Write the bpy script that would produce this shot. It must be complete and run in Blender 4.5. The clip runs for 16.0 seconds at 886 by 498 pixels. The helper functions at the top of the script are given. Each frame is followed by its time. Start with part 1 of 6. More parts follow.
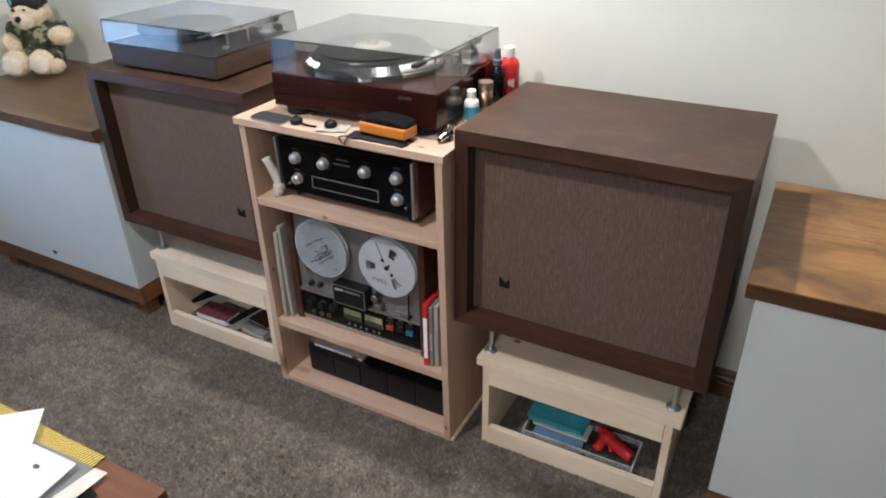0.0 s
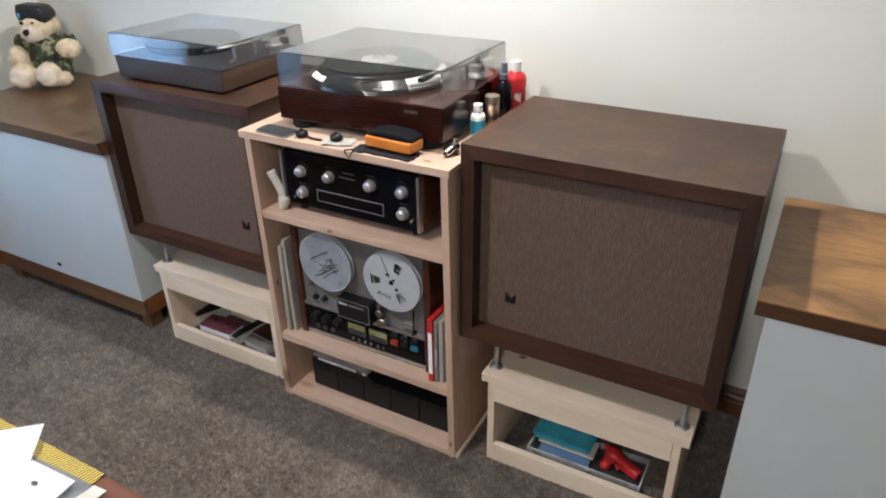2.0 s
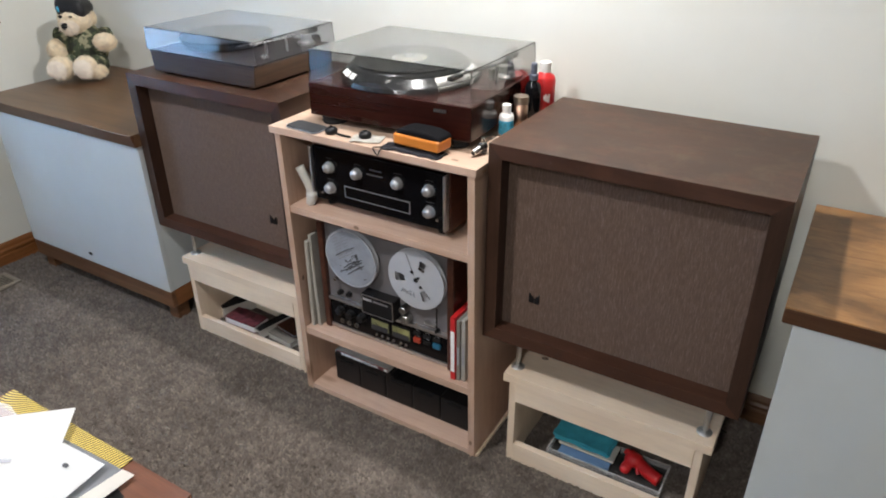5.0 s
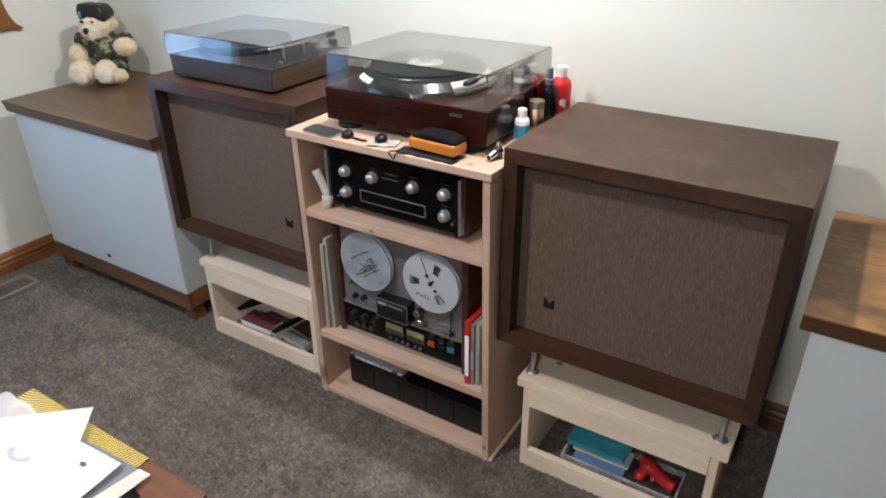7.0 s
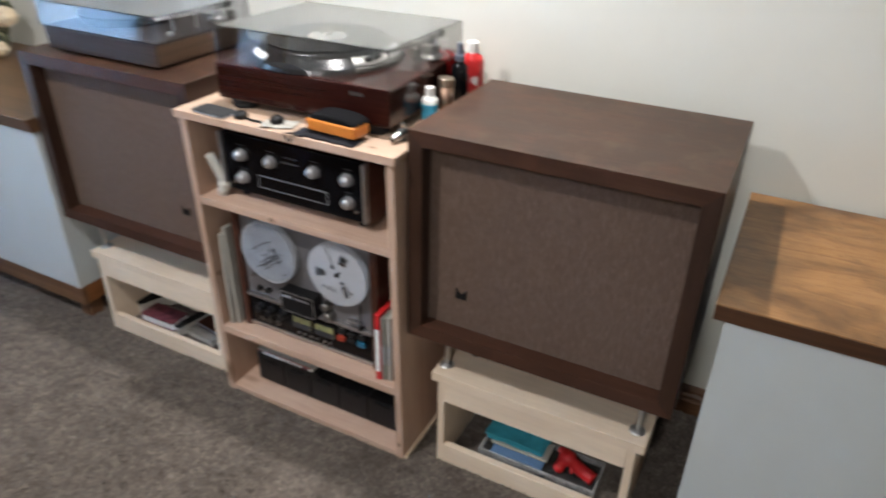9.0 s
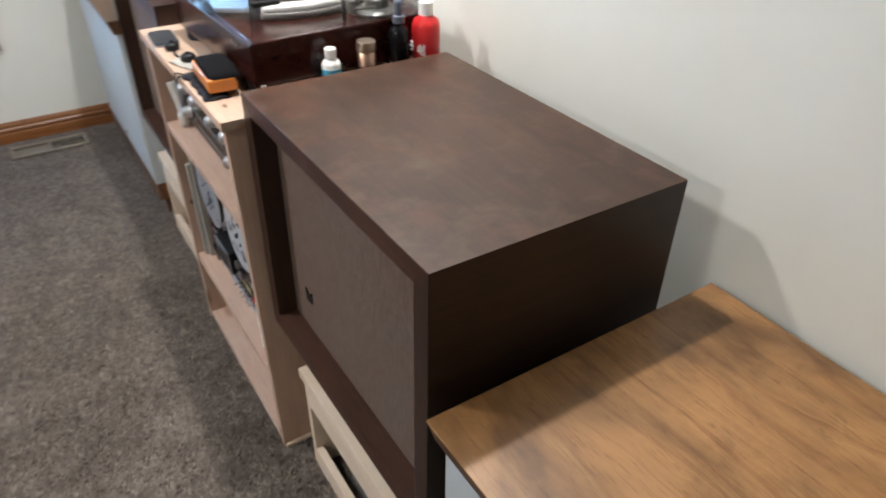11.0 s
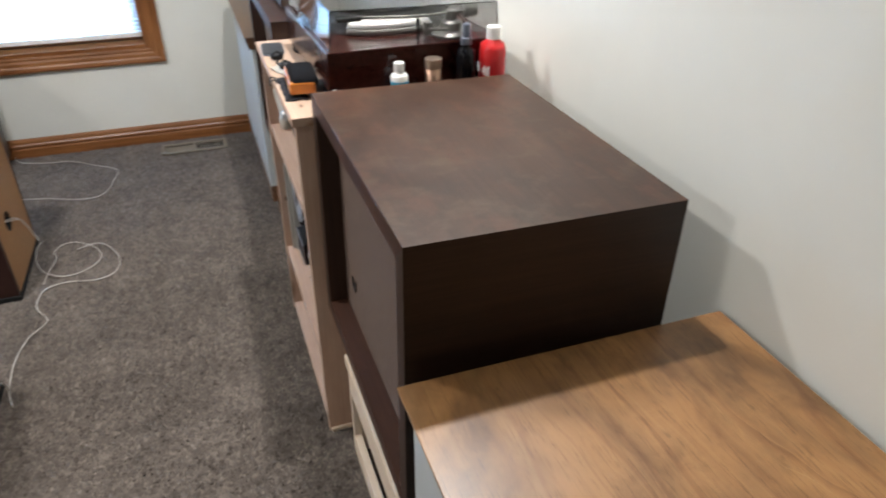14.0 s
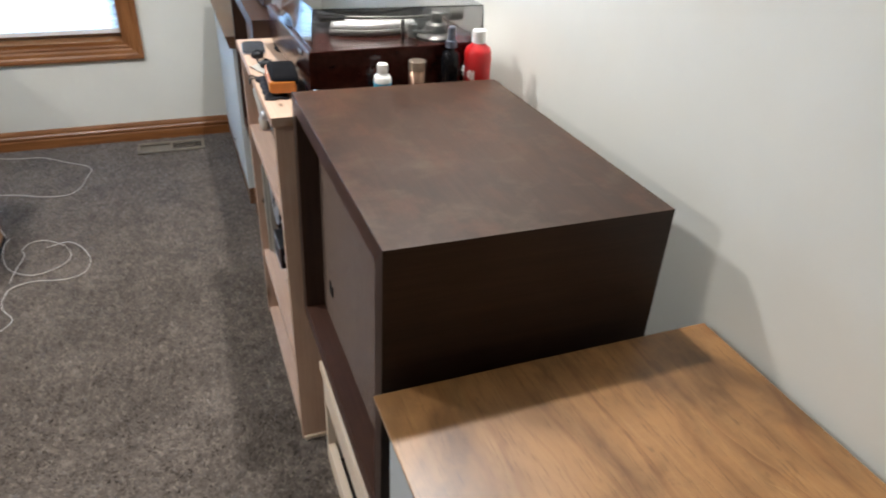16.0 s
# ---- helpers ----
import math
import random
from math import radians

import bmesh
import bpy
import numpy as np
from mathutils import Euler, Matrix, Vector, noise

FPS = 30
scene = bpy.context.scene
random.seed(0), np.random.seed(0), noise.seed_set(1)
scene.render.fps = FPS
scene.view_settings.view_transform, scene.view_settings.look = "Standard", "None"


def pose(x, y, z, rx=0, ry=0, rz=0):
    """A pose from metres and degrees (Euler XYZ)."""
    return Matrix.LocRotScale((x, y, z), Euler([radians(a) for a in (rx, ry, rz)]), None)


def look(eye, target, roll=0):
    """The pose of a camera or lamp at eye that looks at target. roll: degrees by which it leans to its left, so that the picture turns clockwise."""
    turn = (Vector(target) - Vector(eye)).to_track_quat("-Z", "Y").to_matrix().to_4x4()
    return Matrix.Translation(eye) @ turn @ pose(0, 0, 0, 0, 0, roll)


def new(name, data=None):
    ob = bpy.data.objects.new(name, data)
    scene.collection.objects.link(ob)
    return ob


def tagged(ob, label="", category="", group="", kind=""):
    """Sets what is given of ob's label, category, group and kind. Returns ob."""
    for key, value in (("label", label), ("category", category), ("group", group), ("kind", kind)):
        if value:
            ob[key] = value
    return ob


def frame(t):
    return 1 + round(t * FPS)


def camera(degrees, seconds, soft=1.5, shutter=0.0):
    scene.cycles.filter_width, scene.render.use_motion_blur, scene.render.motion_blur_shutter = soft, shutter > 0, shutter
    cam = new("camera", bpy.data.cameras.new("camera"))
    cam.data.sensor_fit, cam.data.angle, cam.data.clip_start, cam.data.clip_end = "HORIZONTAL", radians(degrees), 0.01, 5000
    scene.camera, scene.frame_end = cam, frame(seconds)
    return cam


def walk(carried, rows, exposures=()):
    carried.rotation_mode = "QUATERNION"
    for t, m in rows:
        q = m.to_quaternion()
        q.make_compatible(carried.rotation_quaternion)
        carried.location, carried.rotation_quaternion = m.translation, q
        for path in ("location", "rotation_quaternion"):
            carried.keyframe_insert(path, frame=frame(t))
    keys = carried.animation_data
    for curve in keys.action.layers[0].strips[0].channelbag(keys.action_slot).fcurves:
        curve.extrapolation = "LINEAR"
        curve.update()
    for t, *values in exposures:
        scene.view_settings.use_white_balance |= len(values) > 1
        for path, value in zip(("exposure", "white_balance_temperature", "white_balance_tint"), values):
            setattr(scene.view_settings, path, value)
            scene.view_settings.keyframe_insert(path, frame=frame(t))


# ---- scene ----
cam = camera(65.0, 16.0, soft=1.9, shutter=0.5)
PATH = [
    (0, (0.007, -0.097, 1.51), (-0.827, 1.425, 0.516), -1.0),
    (0.5, (0.007, -0.087, 1.511), (-0.834, 1.44, 0.531), -1.4),
    (1, (-0.001, -0.089, 1.51), (-0.845, 1.443, 0.541), -1.1),
    (1.5, (0.0, -0.087, 1.51), (-0.847, 1.446, 0.544), -1.0),
    (2, (-0.002, -0.085, 1.506), (-0.856, 1.447, 0.545), -0.9),
    (2.5, (-0.002, -0.09, 1.507), (-0.857, 1.439, 0.542), -0.8),
    (3, (0.0, -0.087, 1.502), (-0.864, 1.432, 0.531), -0.1),
    (3.5, (0.003, -0.084, 1.51), (-0.87, 1.426, 0.532), -0.1),
    (4, (0.002, -0.09, 1.507), (-0.883, 1.418, 0.537), -0.3),
    (6.5, (-0.011, -0.097, 1.507), (-0.952, 1.389, 0.554), -0.5),
    (7, (-0.003, -0.098, 1.506), (-0.952, 1.385, 0.558), -0.7),
    (7.5, (-0.001, -0.101, 1.512), (-0.953, 1.382, 0.567), -1.0),
    (8, (-0.001, -0.1, 1.513), (-0.955, 1.384, 0.573), -1.0),
    (8.5, (-0.002, -0.091, 1.506), (-0.951, 1.399, 0.569), -0.9),
    (9, (0.009, 0.039, 1.477), (-0.774, 1.581, 0.472), 1.1),
    (9.2, (0.042, 0.172, 1.452), (-0.704, 1.713, 0.419), 0.9),
    (11.3, (0.558, 0.935, 1.443), (-0.905, 1.716, 0.325), 0.4),
    (11.5, (0.587, 0.921, 1.443), (-0.914, 1.663, 0.348), 0.1),
    (12, (0.659, 0.917, 1.433), (-0.868, 1.652, 0.37), -1.7),
    (12.5, (0.674, 0.919, 1.441), (-0.864, 1.665, 0.402), -1.5),
    (13, (0.637, 0.92, 1.446), (-0.885, 1.716, 0.422), -1.4),
    (13.5, (0.635, 0.975, 1.429), (-0.92, 1.701, 0.402), 0.4),
    (14, (0.694, 1.047, 1.424), (-0.914, 1.62, 0.382), 0.2),
    (14.5, (0.685, 1.019, 1.418), (-0.967, 1.469, 0.384), 0.4),
    (15, (0.683, 1.042, 1.426), (-0.96, 1.528, 0.393), 1.5),
    (15.5, (0.668, 1.039, 1.413), (-0.965, 1.565, 0.386), 1.1),
    (16, (0.671, 1.051, 1.405), (-0.927, 1.686, 0.384), 2.5),
]
walk(cam, [(t, look(eye, target, roll)) for t, eye, target, roll in PATH])

# ---- light ----
world = bpy.data.worlds.new("daylight")
scene.world = world
world.use_nodes = True
wn = world.node_tree
sky = wn.nodes.new("ShaderNodeTexSky")
sky.sky_type, sky.sun_disc, sky.sun_elevation, sky.sun_rotation = "NISHITA", False, radians(40), radians(200)
wn.links.new(sky.outputs["Color"], wn.nodes["Background"].inputs["Color"])
wn.nodes["Background"].inputs["Strength"].default_value = 0.1


def area_lamp(name, at, target, size, watts, colour, shape="DISK", size_y=0.0):
    data = bpy.data.lights.new(name, "AREA")
    data.shape, data.size, data.energy, data.color = shape, size, watts, colour
    if size_y:
        data.size_y = size_y
    ob = new(name, data)
    ob.matrix_world = look(at, target)
    return ob


# recessed ceiling lamps over rack and room, an added fill, day behind the blind
area_lamp("ceiling_lamp_rack", (-0.86, 1.46, 2.37), (-0.86, 1.46, 0), 0.09, 35.0, (1.0, 0.98, 0.975))
area_lamp("ceiling_lamp_room", (-1.30, 0.14, 2.37), (-1.30, 0.14, 0), 0.22, 33.0, (1.0, 0.985, 0.99))
# added fill, not a known lamp: brightens the faces turned south
area_lamp("fill_lamp_south", (-0.10, -1.25, 2.37), (-0.10, -1.25, 0), 0.26, 38.0, (1.0, 0.985, 0.99))
area_lamp("window_daylight", (-3.17, 0.39, 1.22), (0, 0.39, 1.22), 0.85, 60.0, (0.33, 0.61, 1.0), "RECTANGLE", 1.36)
area_lamp("window_daylight_middle", (-3.17, -0.43, 1.22), (0, -0.43, 1.22), 0.54, 25.0, (0.33, 0.61, 1.0), "RECTANGLE", 1.36)
area_lamp("window_daylight_south", (-3.17, -1.01, 1.22), (0, -1.01, 1.22), 0.38, 16.0, (0.33, 0.61, 1.0), "RECTANGLE", 1.36)


# ---- materials ----
def put(nt, kind, links=(), **values):
    node = nt.nodes.new(kind)
    for key, value in links:
        nt.links.new(value, node.inputs[key])
    for key, value in values.items():
        node.inputs[key.replace("_", " ")].default_value = value
    return node


def fresh(name, **values):
    m = bpy.data.materials.new(name)
    m.use_nodes = True
    nt = m.node_tree
    bsdf = nt.nodes["Principled BSDF"]
    for key, value in values.items():
        bsdf.inputs[key.replace("_", " ")].default_value = value
    return m, nt, bsdf


def rgba(c):
    return (c[0], c[1], c[2], 1.0)


def ramp(nt, fac, stops):
    node = put(nt, "ShaderNodeValToRGB", [("Fac", fac)])
    el = node.color_ramp.elements
    while len(el) < len(stops):
        el.new(0.5)
    for e, (p, c) in zip(el, stops):
        e.position, e.color = p, rgba(c)
    return node.outputs["Color"]


def coords(nt, scale, shift=True):
    """Object coordinates in metres, stretched, and shifted by each object's own random number."""
    tc = nt.nodes.new("ShaderNodeTexCoord")
    out = tc.outputs["Object"]
    if shift:
        info = nt.nodes.new("ShaderNodeObjectInfo")
        mul = nt.nodes.new("ShaderNodeMath")
        mul.operation = "MULTIPLY"
        nt.links.new(info.outputs["Random"], mul.inputs[0])
        mul.inputs[1].default_value = 7.0
        add = nt.nodes.new("ShaderNodeVectorMath")
        nt.links.new(out, add.inputs[0])
        nt.links.new(mul.outputs[0], add.inputs[1])
        out = add.outputs[0]
    mp = put(nt, "ShaderNodeMapping", [("Vector", out)])
    mp.inputs["Scale"].default_value = scale
    return mp.outputs["Vector"]


def noise_tex(nt, vec, scale, detail=4.0, rough=0.6, distortion=0.0):
    return put(nt, "ShaderNodeTexNoise", [("Vector", vec)], Scale=scale, Detail=detail, Roughness=rough, Distortion=distortion).outputs["Fac"]


def blend(nt, kind, fac, a, b):
    node = nt.nodes.new("ShaderNodeMix")
    node.data_type, node.blend_type = "RGBA", kind
    for sock, value in ((node.inputs[0], fac), (node.inputs[6], a), (node.inputs[7], b)):
        if isinstance(value, bpy.types.NodeSocket):
            nt.links.new(value, sock)
        elif isinstance(value, (int, float)):
            sock.default_value = value
        else:
            sock.default_value = rgba(value)
    return node.outputs[2]


def relief(nt, bsdf, height, strength, distance):
    b = put(nt, "ShaderNodeBump", [("Height", height)], Strength=strength, Distance=distance)
    nt.links.new(b.outputs["Normal"], bsdf.inputs["Normal"])


def plain(name, colour, rough=0.5, metal=0.0, vary=0.12, scale=30.0, bump=0.05, fine=400.0, **more):
    """A paint, plastic, cloth or metal with stains at one scale and grain at another."""
    m, nt, bsdf = fresh(name, Roughness=rough, Metallic=metal, **more)
    vec = coords(nt, (1, 1, 1))
    big = noise_tex(nt, vec, scale)
    lo = [c * (1 - vary) for c in colour]
    hi = [min(1.0, c * (1 + vary)) for c in colour]
    nt.links.new(ramp(nt, big, [(0.3, lo), (0.7, hi)]), bsdf.inputs["Base Color"])
    small = noise_tex(nt, vec, fine, 2.0)
    if bump:
        relief(nt, bsdf, small, bump, 0.002)
    r = put(nt, "ShaderNodeMapRange", [("Value", noise_tex(nt, vec, scale * 2.3))])
    r.inputs["To Min"].default_value, r.inputs["To Max"].default_value = max(0.0, rough - 0.08), min(1.0, rough + 0.08)
    nt.links.new(r.outputs[0], bsdf.inputs["Roughness"])
    return m


def wood(name, dark, mid, light, axis="x", rough=0.45, across=34.0, along=1.6, bump=0.12, stain=0.25, stain_scale=5.0, knots=None, fine=0.4, spec=0.5, flush=None, second=None):
    m, nt, bsdf = fresh(name, Roughness=rough, Specular_IOR_Level=spec)
    k = "xyz".index(axis)
    s1 = [across] * 3
    s1[k] = along
    s2 = [across * 9] * 3
    s2[k] = along * 7
    figure = noise_tex(nt, coords(nt, s1), 1.0, 5.0, 0.62, 1.1)
    grain = noise_tex(nt, coords(nt, s2), 1.0, 3.0, 0.6)
    col = ramp(nt, figure, [(0.28, dark), (0.5, mid), (0.74, light)])
    col = blend(nt, "MULTIPLY", fine, col, ramp(nt, grain, [(0.32, (0.62, 0.60, 0.58)), (0.62, (1, 1, 1))]))
    s3 = [1.0, 1.0, 1.0]
    s3[k] = 0.55
    blot = noise_tex(nt, coords(nt, s3), stain_scale, 4.0, 0.65, 0.25)
    lowest = 1 - stain
    col = blend(nt, "MULTIPLY", 1.0, col, ramp(nt, blot, [(0.36, (lowest, lowest * 0.97, lowest * 0.95)), (0.64, (1, 1, 1))]))
    if flush:
        tone = noise_tex(nt, coords(nt, (1.0, 1.5, 1.0)), 8.0, 6.0, 0.7, 0.2)
        col = blend(nt, "MIX", ramp(nt, tone, [(0.50, (0, 0, 0)), (0.72, (0.6, 0.6, 0.6))]), col, flush)
    if second:
        tone = noise_tex(nt, coords(nt, (1.4, 1.0, 1.0)), 10.0, 6.0, 0.72, 0.2)
        col = blend(nt, "MIX", ramp(nt, tone, [(0.52, (0, 0, 0)), (0.70, (0.75, 0.75, 0.75))]), col, second)
    if knots:
        s4 = [9.0] * 3
        s4[k] = 3.2
        vor = put(nt, "ShaderNodeTexVoronoi", [("Vector", coords(nt, s4))], Scale=1.0)
        fac = ramp(nt, vor.outputs["Distance"], [(0.05, (0.85, 0.85, 0.85)), (0.16, (0, 0, 0))])
        col = blend(nt, "MIX", fac, col, knots)
    nt.links.new(col, bsdf.inputs["Base Color"])
    relief(nt, bsdf, grain, bump, 0.0015)
    r = put(nt, "ShaderNodeMapRange", [("Value", blot)])
    r.inputs["To Min"].default_value, r.inputs["To Max"].default_value = max(0.05, rough - 0.1), min(1.0, rough + 0.1)
    nt.links.new(r.outputs[0], bsdf.inputs["Roughness"])
    return m


def clear(name, tint, rough=0.02, ior=1.45):
    m, nt, bsdf = fresh(name, Roughness=rough, IOR=ior, Transmission_Weight=1.0)
    dust = noise_tex(nt, coords(nt, (1, 1, 1)), 14.0, 5.0)
    nt.links.new(ramp(nt, dust, [(0.3, [c * 0.96 for c in tint]), (0.7, tint)]), bsdf.inputs["Base Color"])
    return m


def honey_veneer():
    """Flat-sawn veneer under an orange stain: cathedral figure, fine pale lines, cloudy brown patches, satin worn gloss."""
    m, nt, bsdf = fresh("honey_veneer", Roughness=0.4, Specular_IOR_Level=0.62)
    bend = noise_tex(nt, coords(nt, (1.1, 4.2, 1.0), False), 1.0, 3.0, 0.55)
    tc = nt.nodes.new("ShaderNodeTexCoord").outputs["Object"]
    sep = put(nt, "ShaderNodeSeparateXYZ", [("Vector", tc)])
    ring = nt.nodes.new("ShaderNodeMath")
    ring.operation = "MULTIPLY_ADD"
    nt.links.new(bend, ring.inputs[0])
    ring.inputs[1].default_value = 0.34
    nt.links.new(sep.outputs["Y"], ring.inputs[2])
    vec = put(nt, "ShaderNodeCombineXYZ", [("Y", ring.outputs[0])])
    figure = noise_tex(nt, vec.outputs[0], 46.0, 4.0, 0.6)
    col = ramp(nt, figure, [(0.30, (0.225, 0.097, 0.032)), (0.46, (0.330, 0.163, 0.058)), (0.56, (0.348, 0.178, 0.064)), (0.72, (0.395, 0.212, 0.080))])
    lines = noise_tex(nt, vec.outputs[0], 210.0, 2.0, 0.5)
    broken = noise_tex(nt, coords(nt, (7, 24, 10), False), 1.0, 3.0, 0.6)
    pale = blend(nt, "MULTIPLY", 1.0, ramp(nt, lines, [(0.60, (0, 0, 0)), (0.70, (1, 1, 1))]), ramp(nt, broken, [(0.48, (0, 0, 0)), (0.66, (0.55, 0.55, 0.55))]))
    col = blend(nt, "MIX", pale, col, (0.58, 0.37, 0.16))
    pores = noise_tex(nt, coords(nt, (22, 300, 250), False), 1.0, 3.0, 0.65)
    col = blend(nt, "MULTIPLY", 0.75, col, ramp(nt, pores, [(0.30, (0.52, 0.46, 0.42)), (0.46, (1, 1, 1))]))
    patch = noise_tex(nt, coords(nt, (3.4, 5.0, 1), False), 1.0, 4.0, 0.6, 0.7)
    col = blend(nt, "MULTIPLY", 0.95, col, ramp(nt, patch, [(0.36, (0.40, 0.385, 0.39)), (0.60, (1, 1, 1))]))
    smear = noise_tex(nt, coords(nt, (11, 17, 1), False), 1.0, 5.0, 0.65, 0.8)
    col = blend(nt, "MULTIPLY", 0.5, col, ramp(nt, smear, [(0.34, (0.52, 0.48, 0.46)), (0.52, (1, 1, 1))]))
    flecks = noise_tex(nt, coords(nt, (36, 80, 40), False), 1.0, 2.0, 0.5)
    col = blend(nt, "MULTIPLY", 0.5, col, ramp(nt, flecks, [(0.20, (0.36, 0.32, 0.30)), (0.32, (1, 1, 1))]))
    nt.links.new(col, bsdf.inputs["Base Color"])
    relief(nt, bsdf, pores, 0.05, 0.001)
    r = put(nt, "ShaderNodeMapRange", [("Value", patch)])
    r.inputs["To Min"].default_value, r.inputs["To Max"].default_value = 0.29, 0.44
    nt.links.new(r.outputs[0], bsdf.inputs["Roughness"])
    return m


M_WALL = plain("wall_paint", (0.700, 0.697, 0.632), 0.75, vary=0.03, scale=3.0, bump=0.07, fine=210.0)
M_CEIL = plain("ceiling_paint", (0.78, 0.77, 0.74), 0.9, vary=0.03, scale=4.0, bump=0.4, fine=120.0)
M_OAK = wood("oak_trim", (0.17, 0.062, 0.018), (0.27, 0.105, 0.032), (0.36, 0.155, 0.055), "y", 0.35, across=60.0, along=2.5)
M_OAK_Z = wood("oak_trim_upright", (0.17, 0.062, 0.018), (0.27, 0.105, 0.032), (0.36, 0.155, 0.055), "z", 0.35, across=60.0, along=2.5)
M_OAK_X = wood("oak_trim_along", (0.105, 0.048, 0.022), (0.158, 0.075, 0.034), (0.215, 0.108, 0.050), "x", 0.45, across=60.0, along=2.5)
M_PINE_X = wood("bare_pine_along", (0.538, 0.363, 0.266), (0.578, 0.398, 0.296), (0.618, 0.435, 0.328), "x", 0.6, across=22.0, along=1.2, bump=0.06, stain=0.16, fine=0.25, knots=(0.17, 0.085, 0.04))
# second copy of the pine: the top board's light is put into its tone
M_PINE_TOP = wood("bare_pine_top", (0.45, 0.316, 0.228), (0.49, 0.35, 0.257), (0.53, 0.385, 0.288), "x", 0.6, across=22.0, along=1.2, bump=0.06, stain=0.14, fine=0.25, knots=(0.30, 0.15, 0.07))
M_PINE_Z = wood("bare_pine_upright", (0.508, 0.337, 0.243), (0.548, 0.371, 0.272), (0.588, 0.406, 0.303), "z", 0.6, across=26.0, along=1.2, bump=0.06, stain=0.16, fine=0.25, knots=(0.17, 0.085, 0.04))
M_PLY_X = wood("pale_plywood", (0.775, 0.625, 0.468), (0.805, 0.66, 0.50), (0.835, 0.69, 0.53), "x", 0.6, across=14.0, along=1.3, bump=0.04, stain=0.12, fine=0.16)
M_PLY_Z = wood("pale_plywood_upright", (0.775, 0.625, 0.468), (0.805, 0.66, 0.50), (0.835, 0.69, 0.53), "z", 0.6, across=14.0, along=1.3, bump=0.04, stain=0.12, fine=0.16)
# one walnut in four tones; light on each face is put into colour
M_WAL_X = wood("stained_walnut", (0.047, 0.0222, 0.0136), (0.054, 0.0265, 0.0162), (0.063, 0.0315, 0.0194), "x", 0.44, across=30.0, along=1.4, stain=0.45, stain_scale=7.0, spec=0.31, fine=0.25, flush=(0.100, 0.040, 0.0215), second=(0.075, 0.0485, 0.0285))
M_RAIL = wood("walnut_rail", (0.048, 0.0205, 0.0125), (0.063, 0.0275, 0.0165), (0.082, 0.0365, 0.022), "x", 0.5, across=40.0, along=1.6, stain=0.25, spec=0.3, flush=(0.085, 0.034, 0.020))
M_WAL_Z = wood("stained_walnut_upright", (0.034, 0.0165, 0.0105), (0.046, 0.0225, 0.0143), (0.060, 0.030, 0.019), "z", 0.42, across=40.0, along=1.4, stain=0.3, stain_scale=7.0, spec=0.3)
M_WAL_SHADE = wood("stained_walnut_shade", (0.020, 0.010, 0.006), (0.028, 0.013, 0.008), (0.040, 0.019, 0.011), "y", 0.42, across=40.0, along=1.4, stain=0.3, stain_scale=7.0, spec=0.3)
M_TOP_X = honey_veneer()
M_TOP_DARK = wood("brown_veneer", (0.075, 0.038, 0.019), (0.125, 0.066, 0.033), (0.18, 0.10, 0.052), "x", 0.33, across=14.0, along=1.5, stain=0.25, bump=0.05)
M_EDGE = wood("dark_edge", (0.060, 0.024, 0.011), (0.095, 0.04, 0.018), (0.135, 0.06, 0.026), "x", 0.4, across=40.0, along=2.0)
M_MAHOG = wood("mahogany_gloss", (0.017, 0.0043, 0.0033), (0.026, 0.0064, 0.0046), (0.037, 0.0096, 0.0068), "x", 0.16, across=34.0, along=1.2, stain=0.2, bump=0.01, spec=0.3)
M_VINYL = wood("walnut_vinyl", (0.030, 0.018, 0.012), (0.046, 0.028, 0.019), (0.064, 0.041, 0.028), "x", 0.5, across=60.0, along=2.0, stain=0.1, bump=0.03, spec=0.3)
M_DECK = plain("dark_deck_plate", (0.022, 0.018, 0.016), 0.45, vary=0.08, Specular_IOR_Level=0.15)
# lighter copy of the vinyl, for ends with the light put into colour
M_VINYL_LIT = wood("walnut_vinyl_lit", (0.042, 0.024, 0.014), (0.068, 0.039, 0.023), (0.095, 0.057, 0.034), "y", 0.45, across=60.0, along=2.0, stain=0.1, bump=0.03)
M_CASE = wood("red_walnut_case", (0.045, 0.014, 0.008), (0.075, 0.026, 0.015), (0.11, 0.042, 0.024), "y", 0.35, across=40.0, along=2.0)
M_CHIP = plain("particle_board", (0.285, 0.140, 0.051), 0.75, vary=0.14, scale=160.0, bump=0.25, fine=500.0)
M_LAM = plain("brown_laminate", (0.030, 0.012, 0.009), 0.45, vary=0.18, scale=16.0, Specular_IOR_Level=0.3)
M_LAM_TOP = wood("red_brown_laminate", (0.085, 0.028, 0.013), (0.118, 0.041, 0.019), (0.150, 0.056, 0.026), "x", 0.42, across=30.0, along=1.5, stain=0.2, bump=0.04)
M_PANEL = plain("grey_white_panel", (0.505, 0.53, 0.518), 0.5, vary=0.03, scale=6.0, bump=0.08)
M_BLACK = plain("black_plastic", (0.009, 0.009, 0.010), 0.38, Specular_IOR_Level=0.25)
M_BLACK_MATT = plain("black_matt", (0.009, 0.009, 0.009), 0.75, bump=0.2, Specular_IOR_Level=0.25)
M_FACE = plain("black_glass_face", (0.004, 0.004, 0.005), 0.14, vary=0.05, bump=0.0, Specular_IOR_Level=0.15)
M_PUMP = plain("grey_blue_plastic", (0.10, 0.115, 0.15), 0.28, vary=0.1)
M_BERET = plain("black_sateen", (0.010, 0.010, 0.012), 0.42, vary=0.3, scale=40.0, bump=0.4, fine=60.0)
M_WOOL = plain("grey_wool", (0.30, 0.30, 0.27), 0.95, vary=0.3, scale=60.0, bump=0.6)
